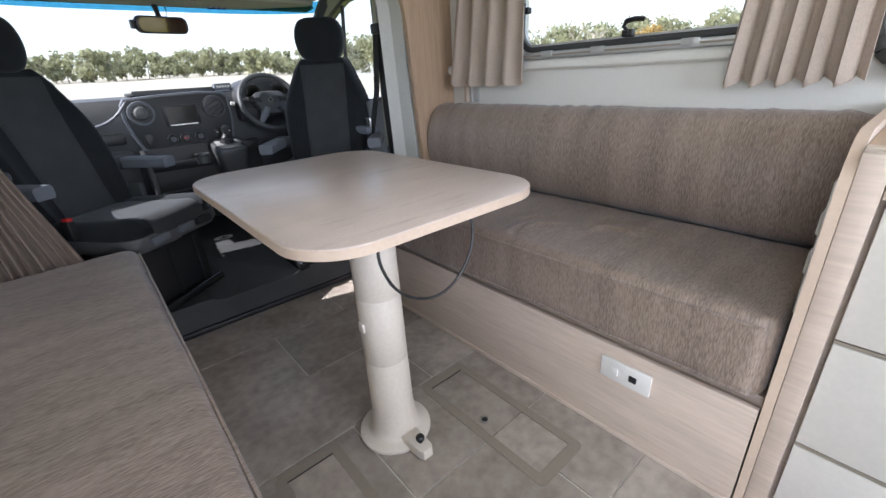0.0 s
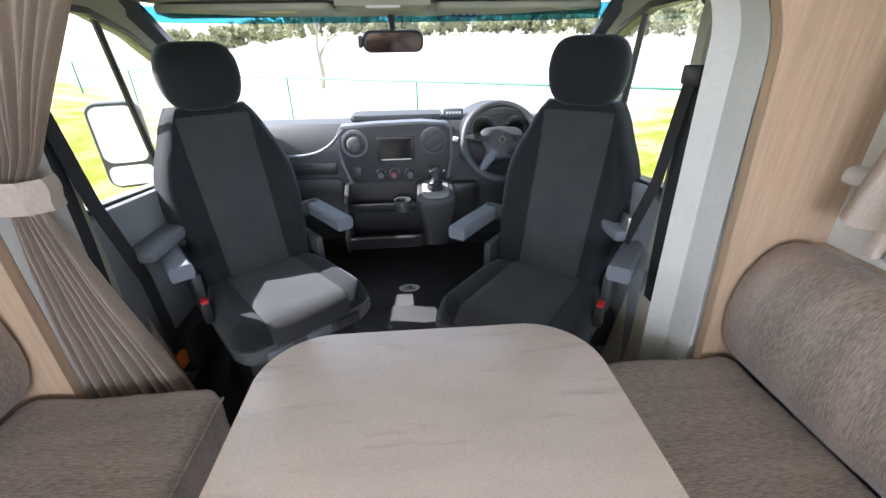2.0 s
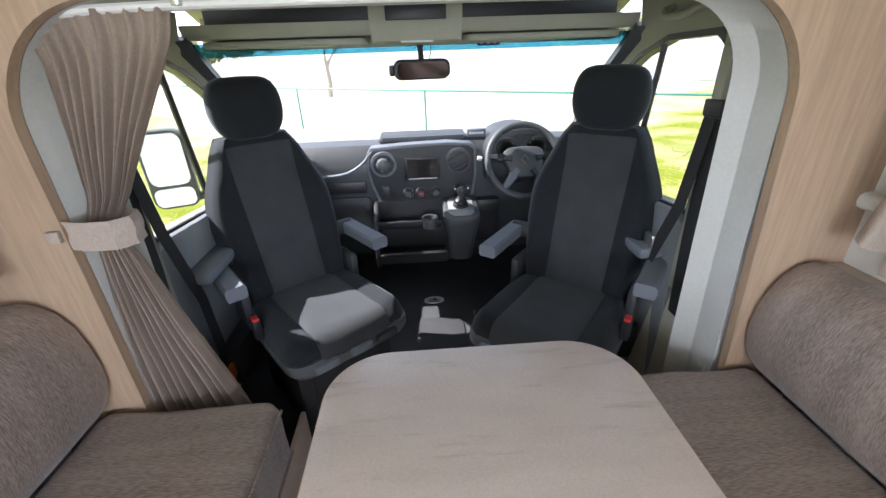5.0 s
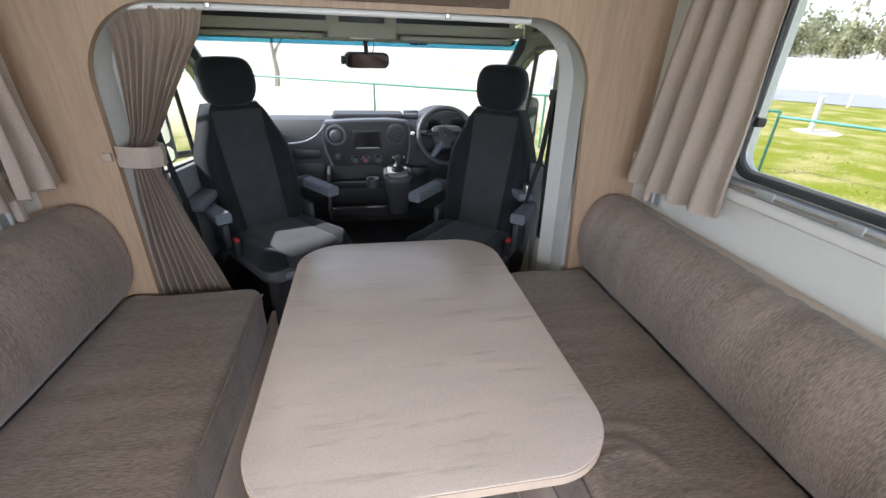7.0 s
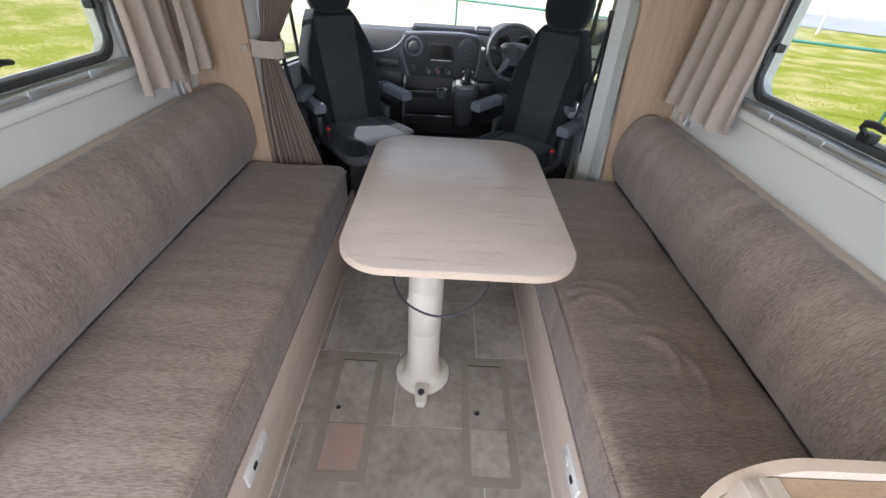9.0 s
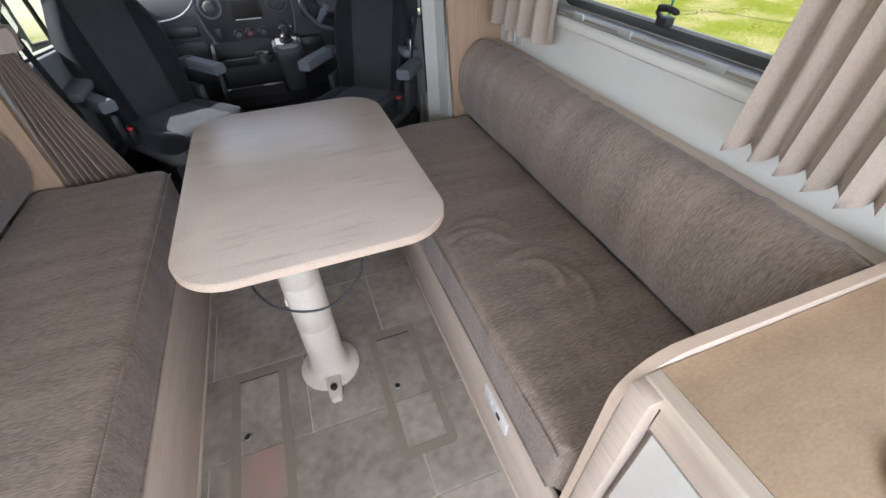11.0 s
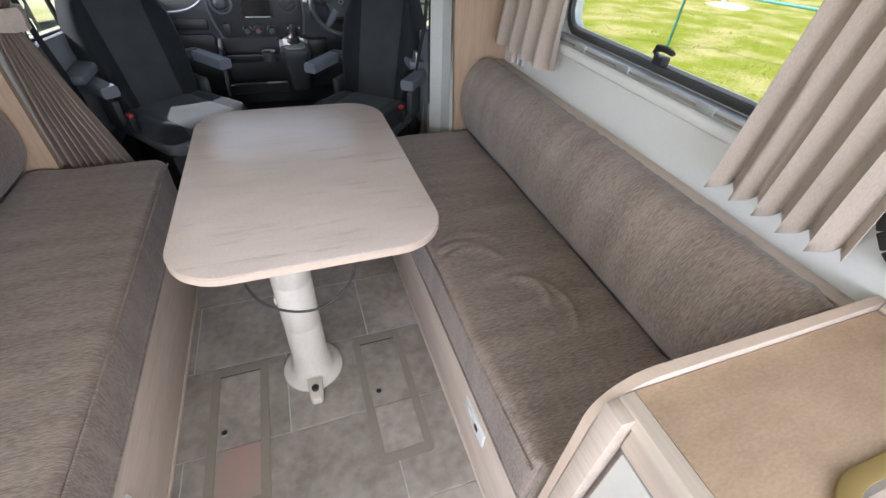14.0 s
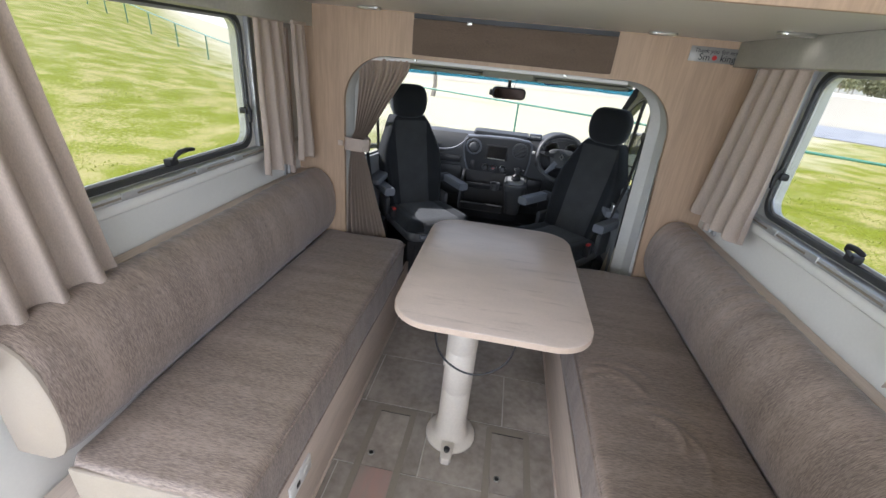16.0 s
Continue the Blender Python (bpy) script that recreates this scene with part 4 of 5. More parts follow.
    # outside mirror
    mi = thing("door_mirror", pose(-1.225, 2.1, 0.985, 0, 0, 22) if s < 0 else pose(1.12, 2.36, 0.985, 0, 0, -22), "tall white-backed door mirror outside the cab window", "mirror", "door mirrors")
    part("shell", slab(round_rect(-0.10, 0.10, -0.19, 0.19, 0.05, 6), -0.02, 0.06, "y", bevel=0.014), M["dashlight"], mi, "dark plastic mirror housing")
    part("mirror_glass", slab(round_rect(-0.085, 0.085, -0.07, 0.175, 0.04, 6), -0.024, -0.021, "y"), M["mirror"], mi)
    part("mirror_glass", slab(round_rect(-0.085, 0.085, -0.175, -0.085, 0.03, 6), -0.024, -0.021, "y"), M["mirror"], mi)
    part("arm", tube([(0, 0.02, -0.16), (-s * 0.27, 0.04, -0.14)], 0.022, 8), M["dashlight"], mi)

# roof, header, windscreen
structure("ceiling_cab", loft([[(-0.9, 1.20, 1.66), (0.9, 1.20, 1.66), (0.9, 1.20, 1.72), (-0.9, 1.20, 1.72)], [(-0.9, 1.85, 1.70), (0.9, 1.85, 1.70), (0.9, 1.85, 1.76), (-0.9, 1.85, 1.76)], [(-0.9, 2.08, 1.60), (0.9, 2.08, 1.60), (0.9, 2.12, 1.66), (-0.9, 2.12, 1.66)]]), M["headliner"], "grey-green cab headliner")
structure("trim_header", loft([[(-0.88, 2.02, 1.50), (0.88, 2.02, 1.50), (0.88, 2.12, 1.49), (-0.88, 2.12, 1.49)], [(-0.88, 2.05, 1.62), (0.88, 2.05, 1.62), (0.88, 2.12, 1.62), (-0.88, 2.12, 1.62)]]), M["headliner"], "pale header rail above the windscreen")
for s in (-1, 1):
    structure("trim_a_pillar", loft([[(s * 0.835, 1.80, 1.53), (s * 0.875, 1.77, 1.52), (s * 0.90, 1.83, 1.54), (s * 0.86, 1.87, 1.55)], [(s * 0.838, 2.05, 1.345), (s * 0.878, 1.99, 1.34), (s * 0.905, 2.06, 1.36), (s * 0.865, 2.12, 1.37)], [(s * 0.84, 2.30, 1.10), (s * 0.88, 2.23, 1.09), (s * 0.91, 2.32, 1.11), (s * 0.87, 2.38, 1.12)], [(s * 0.835, 2.45, 0.96), (s * 0.88, 2.36, 0.94), (s * 0.91, 2.46, 0.95), (s * 0.87, 2.54, 0.96)]]), M["dashlight"], "grey windscreen pillar")
ws = thing("windscreen", Matrix(), "raked wrap-round windscreen with a blue sun strip", "windscreen", "", "structure")


def bowed(lo, hi, y_lo, y_hi, z_lo, z_hi, n=20):
    """A raked sheet whose two ends curve back towards the doors."""
    rings = []
    for k in range(n + 1):
        x = lo + (hi - lo) * k / n
        wrap = abs(x / 0.87) ** 4
        a_, b_ = (x, y_hi - 0.25 * wrap, z_hi), (x, y_lo - 0.16 * wrap, z_lo)
        rings.append([a_, b_, (b_[0], b_[1] + 0.006, b_[2] + 0.002), (a_[0], a_[1] + 0.006, a_[2] + 0.002)])
    return loft(rings)


g = part("pane", bowed(-0.87, 0.87, 2.66, 2.10, 0.95, 1.52), M["glass"], ws)
g.visible_shadow = False
g = part("sun_strip", bowed(-0.86, 0.86, 2.14, 2.095, 1.468, 1.515), M["bluetint"], ws, "blue sun strip")
g.visible_shadow = False
structure("trim_cowl", box(-0.9, 0.9, 2.62, 2.78, -0.1, 0.955), M["dash"], "dark scuttle below the windscreen")
st = thing("inspection_sticker", pose(0.32, 2.098, 1.495, 46), "small dark sticker at the top of the windscreen", "sticker")
part("sticker", box(-0.05, 0.05, -0.018, 0.018, 0, 0.001), M["navy"], st)
for k in range(3):
    part("dot", lathe([(0, 0.001), (0.009, 0.001), (0.009, 0.0016), (0, 0.0016)], 14, centre=(-0.03 + 0.03 * k, 0, 0)), M["white"], st)

# overhead shelf with visors
shelf = thing("overhead_shelf", Matrix(), "grey-green overhead shelf with a square centre console above the windscreen", "overhead shelf")
part("lip", loft([[(-0.86, 1.84, 1.545), (0.86, 1.84, 1.545), (0.86, 1.86, 1.53), (-0.86, 1.86, 1.53)], [(-0.86, 1.83, 1.578), (0.86, 1.83, 1.578), (0.86, 1.87, 1.578), (-0.86, 1.87, 1.578)]]), M["headliner"], shelf)
part("tray", box(-0.86, 0.86, 1.86, 2.06, 1.53, 1.548), M["headliner"], shelf)
# A black block behind the lip stands for shade inside the open shelf.
part("shelf_shade", box(-0.80, 0.80, 1.90, 2.05, 1.55, 1.675, 0.01), M["black"], shelf, "black block for the shade in the open shelf")
con = part("console", loft([[(-0.165, 1.80, 1.505), (0.165, 1.80, 1.505), (0.15, 2.06, 1.50), (-0.15, 2.06, 1.50)], [(-0.17, 1.79, 1.56), (0.17, 1.79, 1.56), (0.17, 2.06, 1.56), (-0.17, 2.06, 1.56)], [(-0.17, 1.80, 1.67), (0.17, 1.80, 1.67), (0.17, 2.06, 1.67), (-0.17, 2.06, 1.67)]]), M["headliner"], shelf)
part("display", box(-0.11, 0.11, 1.785, 1.80, 1.572, 1.632, 0.004), M["black"], con, "dark display window")
part("lamp", box(-0.06, 0.06, 1.80, 1.84, 1.499, 1.506, 0.003), M["white"], con)
for s in (-1, 1):
    v = thing("sun_visor", pose(s * 0.51, 1.97, 1.51), "grey-green folded sun visor below the shelf", "sun visor", "sun visors")
    rr = round_rect(-0.315, 0.315, -0.085, 0.085, 0.035, 6)
    part("flap", slab(rr, -0.012, 0.014, "z", bevel=0.009, seg=3), M["headliner"], v)
    part("hinge", tube([(s * -0.30, 0.06, 0.016), (s * 0.31, 0.06, 0.016)], 0.006, 8), M["dashlight"], v)
    if s < 0:
        part("label", box(0.05, 0.18, -0.05, 0.0, -0.0135, -0.012), M["yellow"], v, "pale yellow warning label")
    h = thing("grab_handle", Matrix(), "pale moulded grab handle above the cab door", "grab handle", "grab handles")
    part("handle", tube([(s * 0.855, 1.42, 1.575), (s * 0.82, 1.43, 1.565), (s * 0.80, 1.47, 1.54), (s * 0.80, 1.57, 1.54), (s * 0.82, 1.61, 1.565), (s * 0.855, 1.62, 1.575)], 0.012, 8, smooth=2), M["headliner"], h)
mr = thing("interior_mirror", pose(0.022, 2.06, 1.392, 5, 0, 11) @ Matrix.Scale(1.08, 4), "black interior rear-view mirror on a stem", "mirror")
part("housing", slab(round_rect(-0.118, 0.118, -0.038, 0.04, 0.03, 8), -0.006, 0.03, "y", bevel=0.008), M["black"], mr)
part("mirror_glass", slab(round_rect(-0.106, 0.106, -0.030, 0.032, 0.024, 8), -0.0085, -0.0065, "y"), M["mirrortint"], mr, "reflecting mirror glass")
part("stem", tube([(0, 0.02, 0.03), (0, 0.035, 0.075), (0, 0.045, 0.10)], [0.012, 0.011, 0.018], 8), M["black"], mr)
part("lead", tube([(0.03, 0.02, 0.03), (0.045, 0.03, 0.07), (0.04, 0.04, 0.10)], 0.0022, 6, smooth=1), M["black"], mr)
part("camera_box", box(-0.135, -0.118, 0.0, 0.03, -0.02, 0.02, 0.004), M["black"], mr)


# ---- dashboard ----
def dashboard():
    ob = thing("dashboard", Matrix(), "charcoal van dashboard with a light-rimmed centre panel", "dashboard")
    body = [(2.24, 0.40), (2.20, 0.62), (2.17, 0.84), (2.165, 0.90), (2.18, 0.98), (2.22, 1.035), (2.30, 1.05), (2.62, 0.96), (2.62, 0.40)]
    part("body", slab(body, -0.855, 0.855, "x", bevel=0.008), M["dashlight"], ob)
    # Solid black block in place of the shaded inside of the glove slot.
    part("glove_slot_shade", box(-0.60, -0.30, 2.155, 2.20, 0.80, 0.862, 0.006), M["black"], ob, "black block for the shade in the open glove slot")
    part("glove_lid", slab(round_rect(-0.78, -0.28, 0.52, 0.775, 0.03, 4), 2.165, 2.22, "y", bevel=0.006), M["dash"], ob)
    part("curve_trim", tube([(-0.84, 2.168, 0.90), (-0.55, 2.15, 0.895), (-0.40, 2.14, 0.905), (-0.31, 2.135, 0.95), (-0.25, 2.13, 1.02)], 0.008, 8, smooth=2), M["armrest"], ob)
    out = [(-0.265, 1.0), (-0.245, 1.03), (-0.10, 1.04), (0.12, 1.045), (0.235, 1.035), (0.262, 1.01), (0.262, 0.88), (0.245, 0.775), (0.225, 0.755), (-0.19, 0.752), (-0.225, 0.765), (-0.255, 0.85), (-0.27, 0.93)]
    part("panel_rim", slab([(x * 1.05, 0.9 + (z - 0.9) * 1.07) for x, z in out], 2.128, 2.20, "y", bevel=0.006), M["armrest"], ob, "lighter grey rim of the centre panel")
    pan = part("centre_panel", slab(out, 2.12, 2.20, "y", bevel=0.008), M["dash"], ob)
    rad = part("radio", box(-0.092, 0.088, 2.108, 2.13, 0.872, 0.988, 0.004), M["black"], ob)
    part("screen", box(-0.078, 0.074, 2.1065, 2.110, 0.886, 0.978), M["screen"], rad, "dark glossy screen")
    part("strip", box(-0.075, 0.07, 2.1055, 2.108, 0.8775, 0.8815), M["metal"], rad)
    for x, z, lab in ((-0.195, 0.958, "l"), (0.18, 0.962, "r")):
        v = part("air_vent", lathe([(0.066, 0.0), (0.064, 0.012), (0.052, 0.014), (0.050, 0.0)], 32), M["armrest"] if lab == "l" else M["dashlight"], ob, "round air vent", m=pose(x, 2.122, z, 90))
        part("core", lathe([(0, 0.004), (0.05, 0.002), (0.05, -0.004), (0, -0.004)], 28), M["black"], v)
        for k in (-1, 0, 1):
            part("vane", box(-0.042, 0.042, -0.008 + 0.026 * k, 0.0 + 0.026 * k, 0.003, 0.012, 0.002), M["dashlight"], v, m=pose(0, 0, 0, 0, 0, 30))
        if lab == "l":
            part("insert", lathe([(0.037, 0.006), (0.036, 0.018), (0.030, 0.030), (0.016, 0.036), (0, 0.036)], 24), M["seatplastic"], v, "round grey vent insert")
    for x, mat_ in ((-0.082, "metal"), (-0.016, "red"), (0.062, "dashlight")):
        kn = part("heater_knob", lathe([(0.026, 0), (0.025, 0.008), (0.021, 0.010), (0.019, 0.026), (0.016, 0.029), (0, 0.029)], 28), M["dashlight"], ob, "round heater knob", m=pose(x, 2.121, 0.803, 90))
        part("ring", lathe([(0.0275, 0.0), (0.0285, 0.004), (0.0265, 0.006), (0.0255, 0.0)], 28), M["metal"], kn, "chrome ring")
        if mat_ == "red":
            part("mark", box(-0.010, 0.010, -0.004, 0.004, 0.029, 0.0305, 0.0005), M["red"], kn, "red mark")
            part("mark", lathe([(0.0185, 0.0265), (0.0195, 0.024), (0.0205, 0.012), (0.0198, 0.010)], 24), M["red"], kn)
    part("card_slot", box(-0.215, -0.175, 2.112, 2.125, 0.775, 0.845, 0.003), M["black"], ob)
    for k in range(3):
        part("switch", box(0.148 + 0.034 * k, 0.174 + 0.034 * k, 2.112, 2.124, 0.785, 0.83, 0.003), M["black"], ob, "black rocker switch")
        part("switch_mark", box(0.157 + 0.034 * k, 0.165 + 0.034 * k, 2.1105, 2.113, 0.81, 0.818), M["white"], ob)
    part("top_pad", slab(round_rect(-0.22, 0.24, 2.20, 2.42, 0.03, 5), 1.044, 1.066, "z", bevel=0.008), M["dash"], ob)
    part("pad_lip", box(-0.20, 0.22, 2.195, 2.21, 1.05, 1.075, 0.004), M["dashlight"], ob, "greyish lip of the dash top tray")
    # instrument hood
    hood = []
    for k in range(13):
        a_ = radians(180 * k / 12)
        hood.append((0.50 + 0.185 * math.cos(a_), 0.985 + 0.125 * math.sin(a_)))
    part("hood", slab(hood + [(0.315, 0.86), (0.685, 0.86)], 2.10, 2.40, "y", bevel=0.01), M["dash"], ob)
    cl = part("instrument_dial", slab([(0.50 + (x - 0.50) * 0.86, 0.985 + (z - 0.985) * 0.82) for x, z in hood], 2.096, 2.101, "y"), M["black"], ob, "black instrument dials")
    for cx in (0.42, 0.57):
        part("dial_ring", lathe([(0.048, 0), (0.050, 0.003), (0.052, 0)], 28), M["metal"], cl, m=pose(cx, 2.095, 1.02, 90))
        for k in range(9):
            a_ = radians(-30 + 30 * k)
            part("dial_mark", box(-0.0015, 0.0015, 0.036, 0.045, 0, 0.001), M["white"], cl, m=pose(cx, 2.094, 1.02, 90) @ pose(0, 0, 0, 0, 0, math.degrees(a_) - 90))
    # pocket tray and gear console
    part("pocket_back", box(-0.25, 0.24, 2.12, 2.2, 0.40, 0.76), M["black"], ob)
    tray_prof = [(2.12, 0.46), (1.99, 0.46), (1.965, 0.475), (1.955, 0.53), (1.965, 0.54), (1.985, 0.485), (2.12, 0.48)]
    part("lower_tray", slab(tray_prof, -0.24, 0.10, "x", bevel=0.003), M["dash"], ob)
    for zz in (0.66,):
        part("upper_tray", slab([(2.12, zz - 0.02), (2.03, zz - 0.02), (2.01, zz), (2.005, zz + 0.03), (2.012, zz + 0.03), (2.03, zz), (2.12, zz)], -0.25, 0.08, "x", bevel=0.003), M["dash"], ob)
    part("tray_side", slab([(2.14, 0.45), (1.965, 0.46), (1.955, 0.53), (2.0, 0.70), (2.10, 0.76), (2.14, 0.76)], -0.262, -0.24, "x", bevel=0.004), M["dash"], ob)
    part("cup_holder", lathe([(0.0, 0.66), (0.034, 0.66), (0.036, 0.70), (0.041, 0.705), (0.041, 0.715), (0.033, 0.715), (0.031, 0.68), (0, 0.68)], 24, centre=(0.02, 1.99, 0)), M["dashlight"], ob, "round cup holder")
    rings = []
    for z, x0, x1, ya, tilt in ((0.46, 0.125, 0.24, 2.0, 0), (0.56, 0.115, 0.25, 1.975, 0), (0.66, 0.10, 0.265, 1.945, 0), (0.70, 0.09, 0.272, 1.93, 0.05), (0.722, 0.092, 0.27, 1.932, 0.2), (0.728, 0.10, 0.262, 1.942, 0.22)):
        rings.append([(x, y, z + (y - 1.94) * tilt) for x, y in round_rect(x0, x1, ya, 2.17, 0.04, 5)])
    con = part("gear_console", loft(rings), M["dashlight"], ob, "dark grey gear lever console")
    part("gear_plate", slab(round_rect(-0.064, 0.064, -0.082, 0.082, 0.04, 6), 0, 0.008, "z", bevel=0.003), M["gearplate"], con, "pale gear plate", m=pose(0.18, 2.03, 0.746, 12.5))
    part("gaiter", lathe([(0.034, 0.0), (0.033, 0.012), (0.028, 0.014), (0.026, 0.028), (0.018, 0.034), (0.012, 0.05)], 20), M["black"], con, "ribbed black gaiter", m=pose(0.18, 2.03, 0.755, 8) @ Matrix.Scale(1.15, 4))
    part("gear_lever", tube([(0.18, 2.025, 0.78), (0.181, 2.018, 0.80), (0.181, 2.014, 0.825), (0.181, 2.012, 0.845), (0.181, 2.011, 0.856)], [0.009, 0.010, 0.019, 0.021, 0.010], 12), M["dashlight"], con, "gear knob")
    bin_ = part("side_bin", box(0.24, 0.40, 2.13, 2.2, 0.50, 0.74, 0.01), M["black"], ob)
    part("display_module", box(0.24, 0.34, 2.235, 2.29, 1.05, 1.092, 0.006), M["armrest"], ob, "small grey module on the dash top")
    for k in range(5):
        part("module_button", box(0.252 + 0.016 * k, 0.264 + 0.016 * k, 2.2335, 2.236, 1.066, 1.078), M["white"], ob)


M["gearplate"] = material("silver_grey_plastic", (0.24, 0.25, 0.25), 0.4, var=0.04, bump=0)
dashboard()


def steering_wheel():
    ob = thing("steering_wheel", pose(0.497, 2.05, 0.965, -28, 0, 0), "dark grey four-spoke steering wheel", "steering wheel")
    R = 0.178
    part("rim", tube([(R * math.cos(2 * math.pi * k / 40), 0, R * math.sin(2 * math.pi * k / 40)) for k in range(40)], 0.0165, 10, closed=True), M["dashlight"], ob)
    hub = [(-0.10, 0.045), (-0.07, 0.062), (0.0, 0.068), (0.07, 0.062), (0.10, 0.045), (0.097, 0.0), (0.075, -0.055), (0.04, -0.085), (-0.04, -0.085), (-0.075, -0.055), (-0.097, 0.0)]
    h = part("hub", slab(hub, -0.02, 0.03, "y", bevel=0.012), M["dashlight"], ob)
    d = slab([(0, 0.026), (0.02, 0), (0, -0.026), (-0.02, 0)], -0.024, -0.019, "y", [[(0, 0.014), (0.009, 0), (0, -0.014), (-0.009, 0)]])
    part("emblem", d, M["metal"], h, "small silver diamond emblem")
    for a_ in (172, 8, 232, 308):
        ar = radians(a_)
        p0, p1 = Vector((0.06 * math.cos(ar), 0.0, 0.06 * math.sin(ar))), Vector((R * math.cos(ar), 0, R * math.sin(ar)))
        part("spoke", tube([p0, p0.lerp(p1, 0.5), p1], [0.030, 0.020, 0.015], 8), M["armrest"] if a_ == 232 else M["dash"], ob)
    for s in (-1, 1):
        part("button_pad", box(s * 0.115 - 0.018, s * 0.115 + 0.018, -0.03, -0.012, -0.005, 0.03, 0.004), M["black"], ob)
    part("column", tube([(0, 0.03, 0), (0, 0.16, -0.03)], 0.05, 12), M["dash"], ob)
    part("stalk", tube([(-0.04, 0.07, -0.01), (-0.20, 0.05, 0.03)], 0.009, 8), M["black"], ob, "wiper stalk")
    part("stalk_tip", tube([(-0.20, 0.05, 0.03), (-0.222, 0.048, 0.034)], 0.011, 8), M["white"], ob)


steering_wheel()


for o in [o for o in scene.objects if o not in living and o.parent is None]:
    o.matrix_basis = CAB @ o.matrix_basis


# ---- swivelled cab seats, facing the table ----
def seat_shell(rows, n=28):
    """Rings of (z, y centre, half width, half depth, squareness)."""
    rings = []
    for z, y, w, d, q in rows:
        ring = []
        for k in range(n):
            a_ = 2 * math.pi * k / n
            c, s_ = math.cos(a_), math.sin(a_)
            ring.append((w * math.copysign(abs(c) ** q, c), y + d * math.copysign(abs(s_) ** q, s_), z))
        rings.append(ring)
    return rings


def cab_seat(m, label, side):
    ob = thing("swivel_chair", m, label, "seat", "cab seats")
    # local: faces -y, floor at z 0
    f = 0.61 - CABF
    cush = []
    for k in range(19):
        v = k / 18
        y = -0.258 + 0.485 * v
        w = 0.250 * (0.74 + 0.26 * math.sqrt(1 - (1 - min(1, (v + 0.02) / 0.20)) ** 2)) - 0.03 * max(0, v - 0.7) / 0.3
        top = f + 0.012 - 0.030 * v - 0.045 * (max(0, 0.11 - v) / 0.11) ** 2
        ring = []
        for j in range(33):
            u = -1 + 2 * j / 32
            bol = 0.010 * math.exp(-((abs(u) - 0.80) / 0.14) ** 2) - 0.055 * (max(0, abs(u) - 0.82) / 0.18) ** 2
            seam = -0.007 * math.exp(-((abs(u) - 0.142 / w) / 0.025) ** 2)
            ring.append((w * u, y - 0.022 * (1 - u * u) * (1 - v) ** 3, top + bol + seam))
        bottom = [(w * 0.97, y, f - 0.115), (-w * 0.97, y, f - 0.115)]
        cush.append(ring + bottom)
    part("seat_cushion", loft(cush), M["seat"], ob, sharp=50)
    def inset(ring, q, lift=(0, -0.0025, 0)):
        """Nineteen points across the face of a ring, out to the share q of its width."""
        row = []
        for j in range(19):
            t_ = (1 + q * (-1 + j / 9)) * 16
            k = min(int(t_), 31)
            p, r_ = Vector(ring[k]), Vector(ring[k + 1])
            row.append(p.lerp(r_, t_ - k) + Vector(lift))
        return row

    lip = inset(cush[0], 0.142 / cush[0][32][0], (0, -0.003, 0.001))
    front = [(p.x, p.y, f - 0.075) for p in lip]
    bm = loft([front, lip] + [inset(ring, 0.142 / ring[32][0], (0, 0, 0.0022)) for ring in cush[1:]], closed=False)
    part("centre_cloth", bm, M["seatmid"], ob, "lighter slate centre cloth", sharp=60)
    # backrest leaning back (towards +y)
    def back_ring(z, y, w, d, pinch, q):
        ring = []
        for j in range(33):
            u = -1 + 2 * j / 32
            bol = 0.040 * math.exp(-((abs(u) - 0.84) / 0.15) ** 2) * pinch - 0.05 * max(0, abs(u) - 0.86) / 0.14
            seam = -0.006 * math.exp(-((abs(u) - q) / 0.025) ** 2)
            ring.append((w * u, y - d - bol - seam + 0.004, z))
        return ring + [(w * 0.98, y, z), (w * 0.80, y + d * 0.9, z), (0, y + d * 1.1, z), (-w * 0.80, y + d * 0.9, z), (-w * 0.98, y, z)]
    rows = []
    for k in range(22):
        v = k / 21
        z = f - 0.06 + (1.215 - CABF - f + 0.06) * v
        y = 0.235 + 0.185 * v
        w = 0.215 + 0.045 * math.sin(math.pi * min(1, v * 1.2) * 0.8) - 0.085 * (max(0, v - 0.6) / 0.4) ** 1.4
        dd = 0.058 - 0.012 * v
        if v > 0.93:
            w *= 1 - 1.2 * (v - 0.93)
            dd *= 1 - 4.5 * (v - 0.93)
        rows.append(back_ring(z, y, w, dd, 1 - 0.45 * v, (0.118 + 0.012 * v) / w))
    part("backrest", loft(rows), M["seat"], ob, sharp=50)
    part("centre_cloth", loft([inset(ring, (0.118 + 0.012 * (k + 1) / 21) / ring[32][0]) for k, ring in enumerate(rows[1:21])], closed=False), M["seatmid"], ob, "lighter slate centre cloth", sharp=60)
    hz = 1.317 - CABF
    prof = []
    for k in range(15):
        a_ = math.pi * k / 14
        q = math.sin(a_) ** 0.45
        zz = hz - 0.118 * math.cos(a_)
        prof.append((zz, 0.405 + 0.02 * k / 14, (0.135 + 0.012 * (k / 14)) * q + 0.002, 0.062 * q + 0.002, 0.62))
    part("headrest", loft(seat_shell(prof)), M["seat"], ob, sharp=70)
    for x in (-0.06, 0.06):
        part("headrest_post", tube([(x, 0.415, 1.17 - CABF), (x, 0.415, hz - 0.08)], 0.006, 8), M["metal"], ob)
    for s in (-1, 1):
        up = 0.155
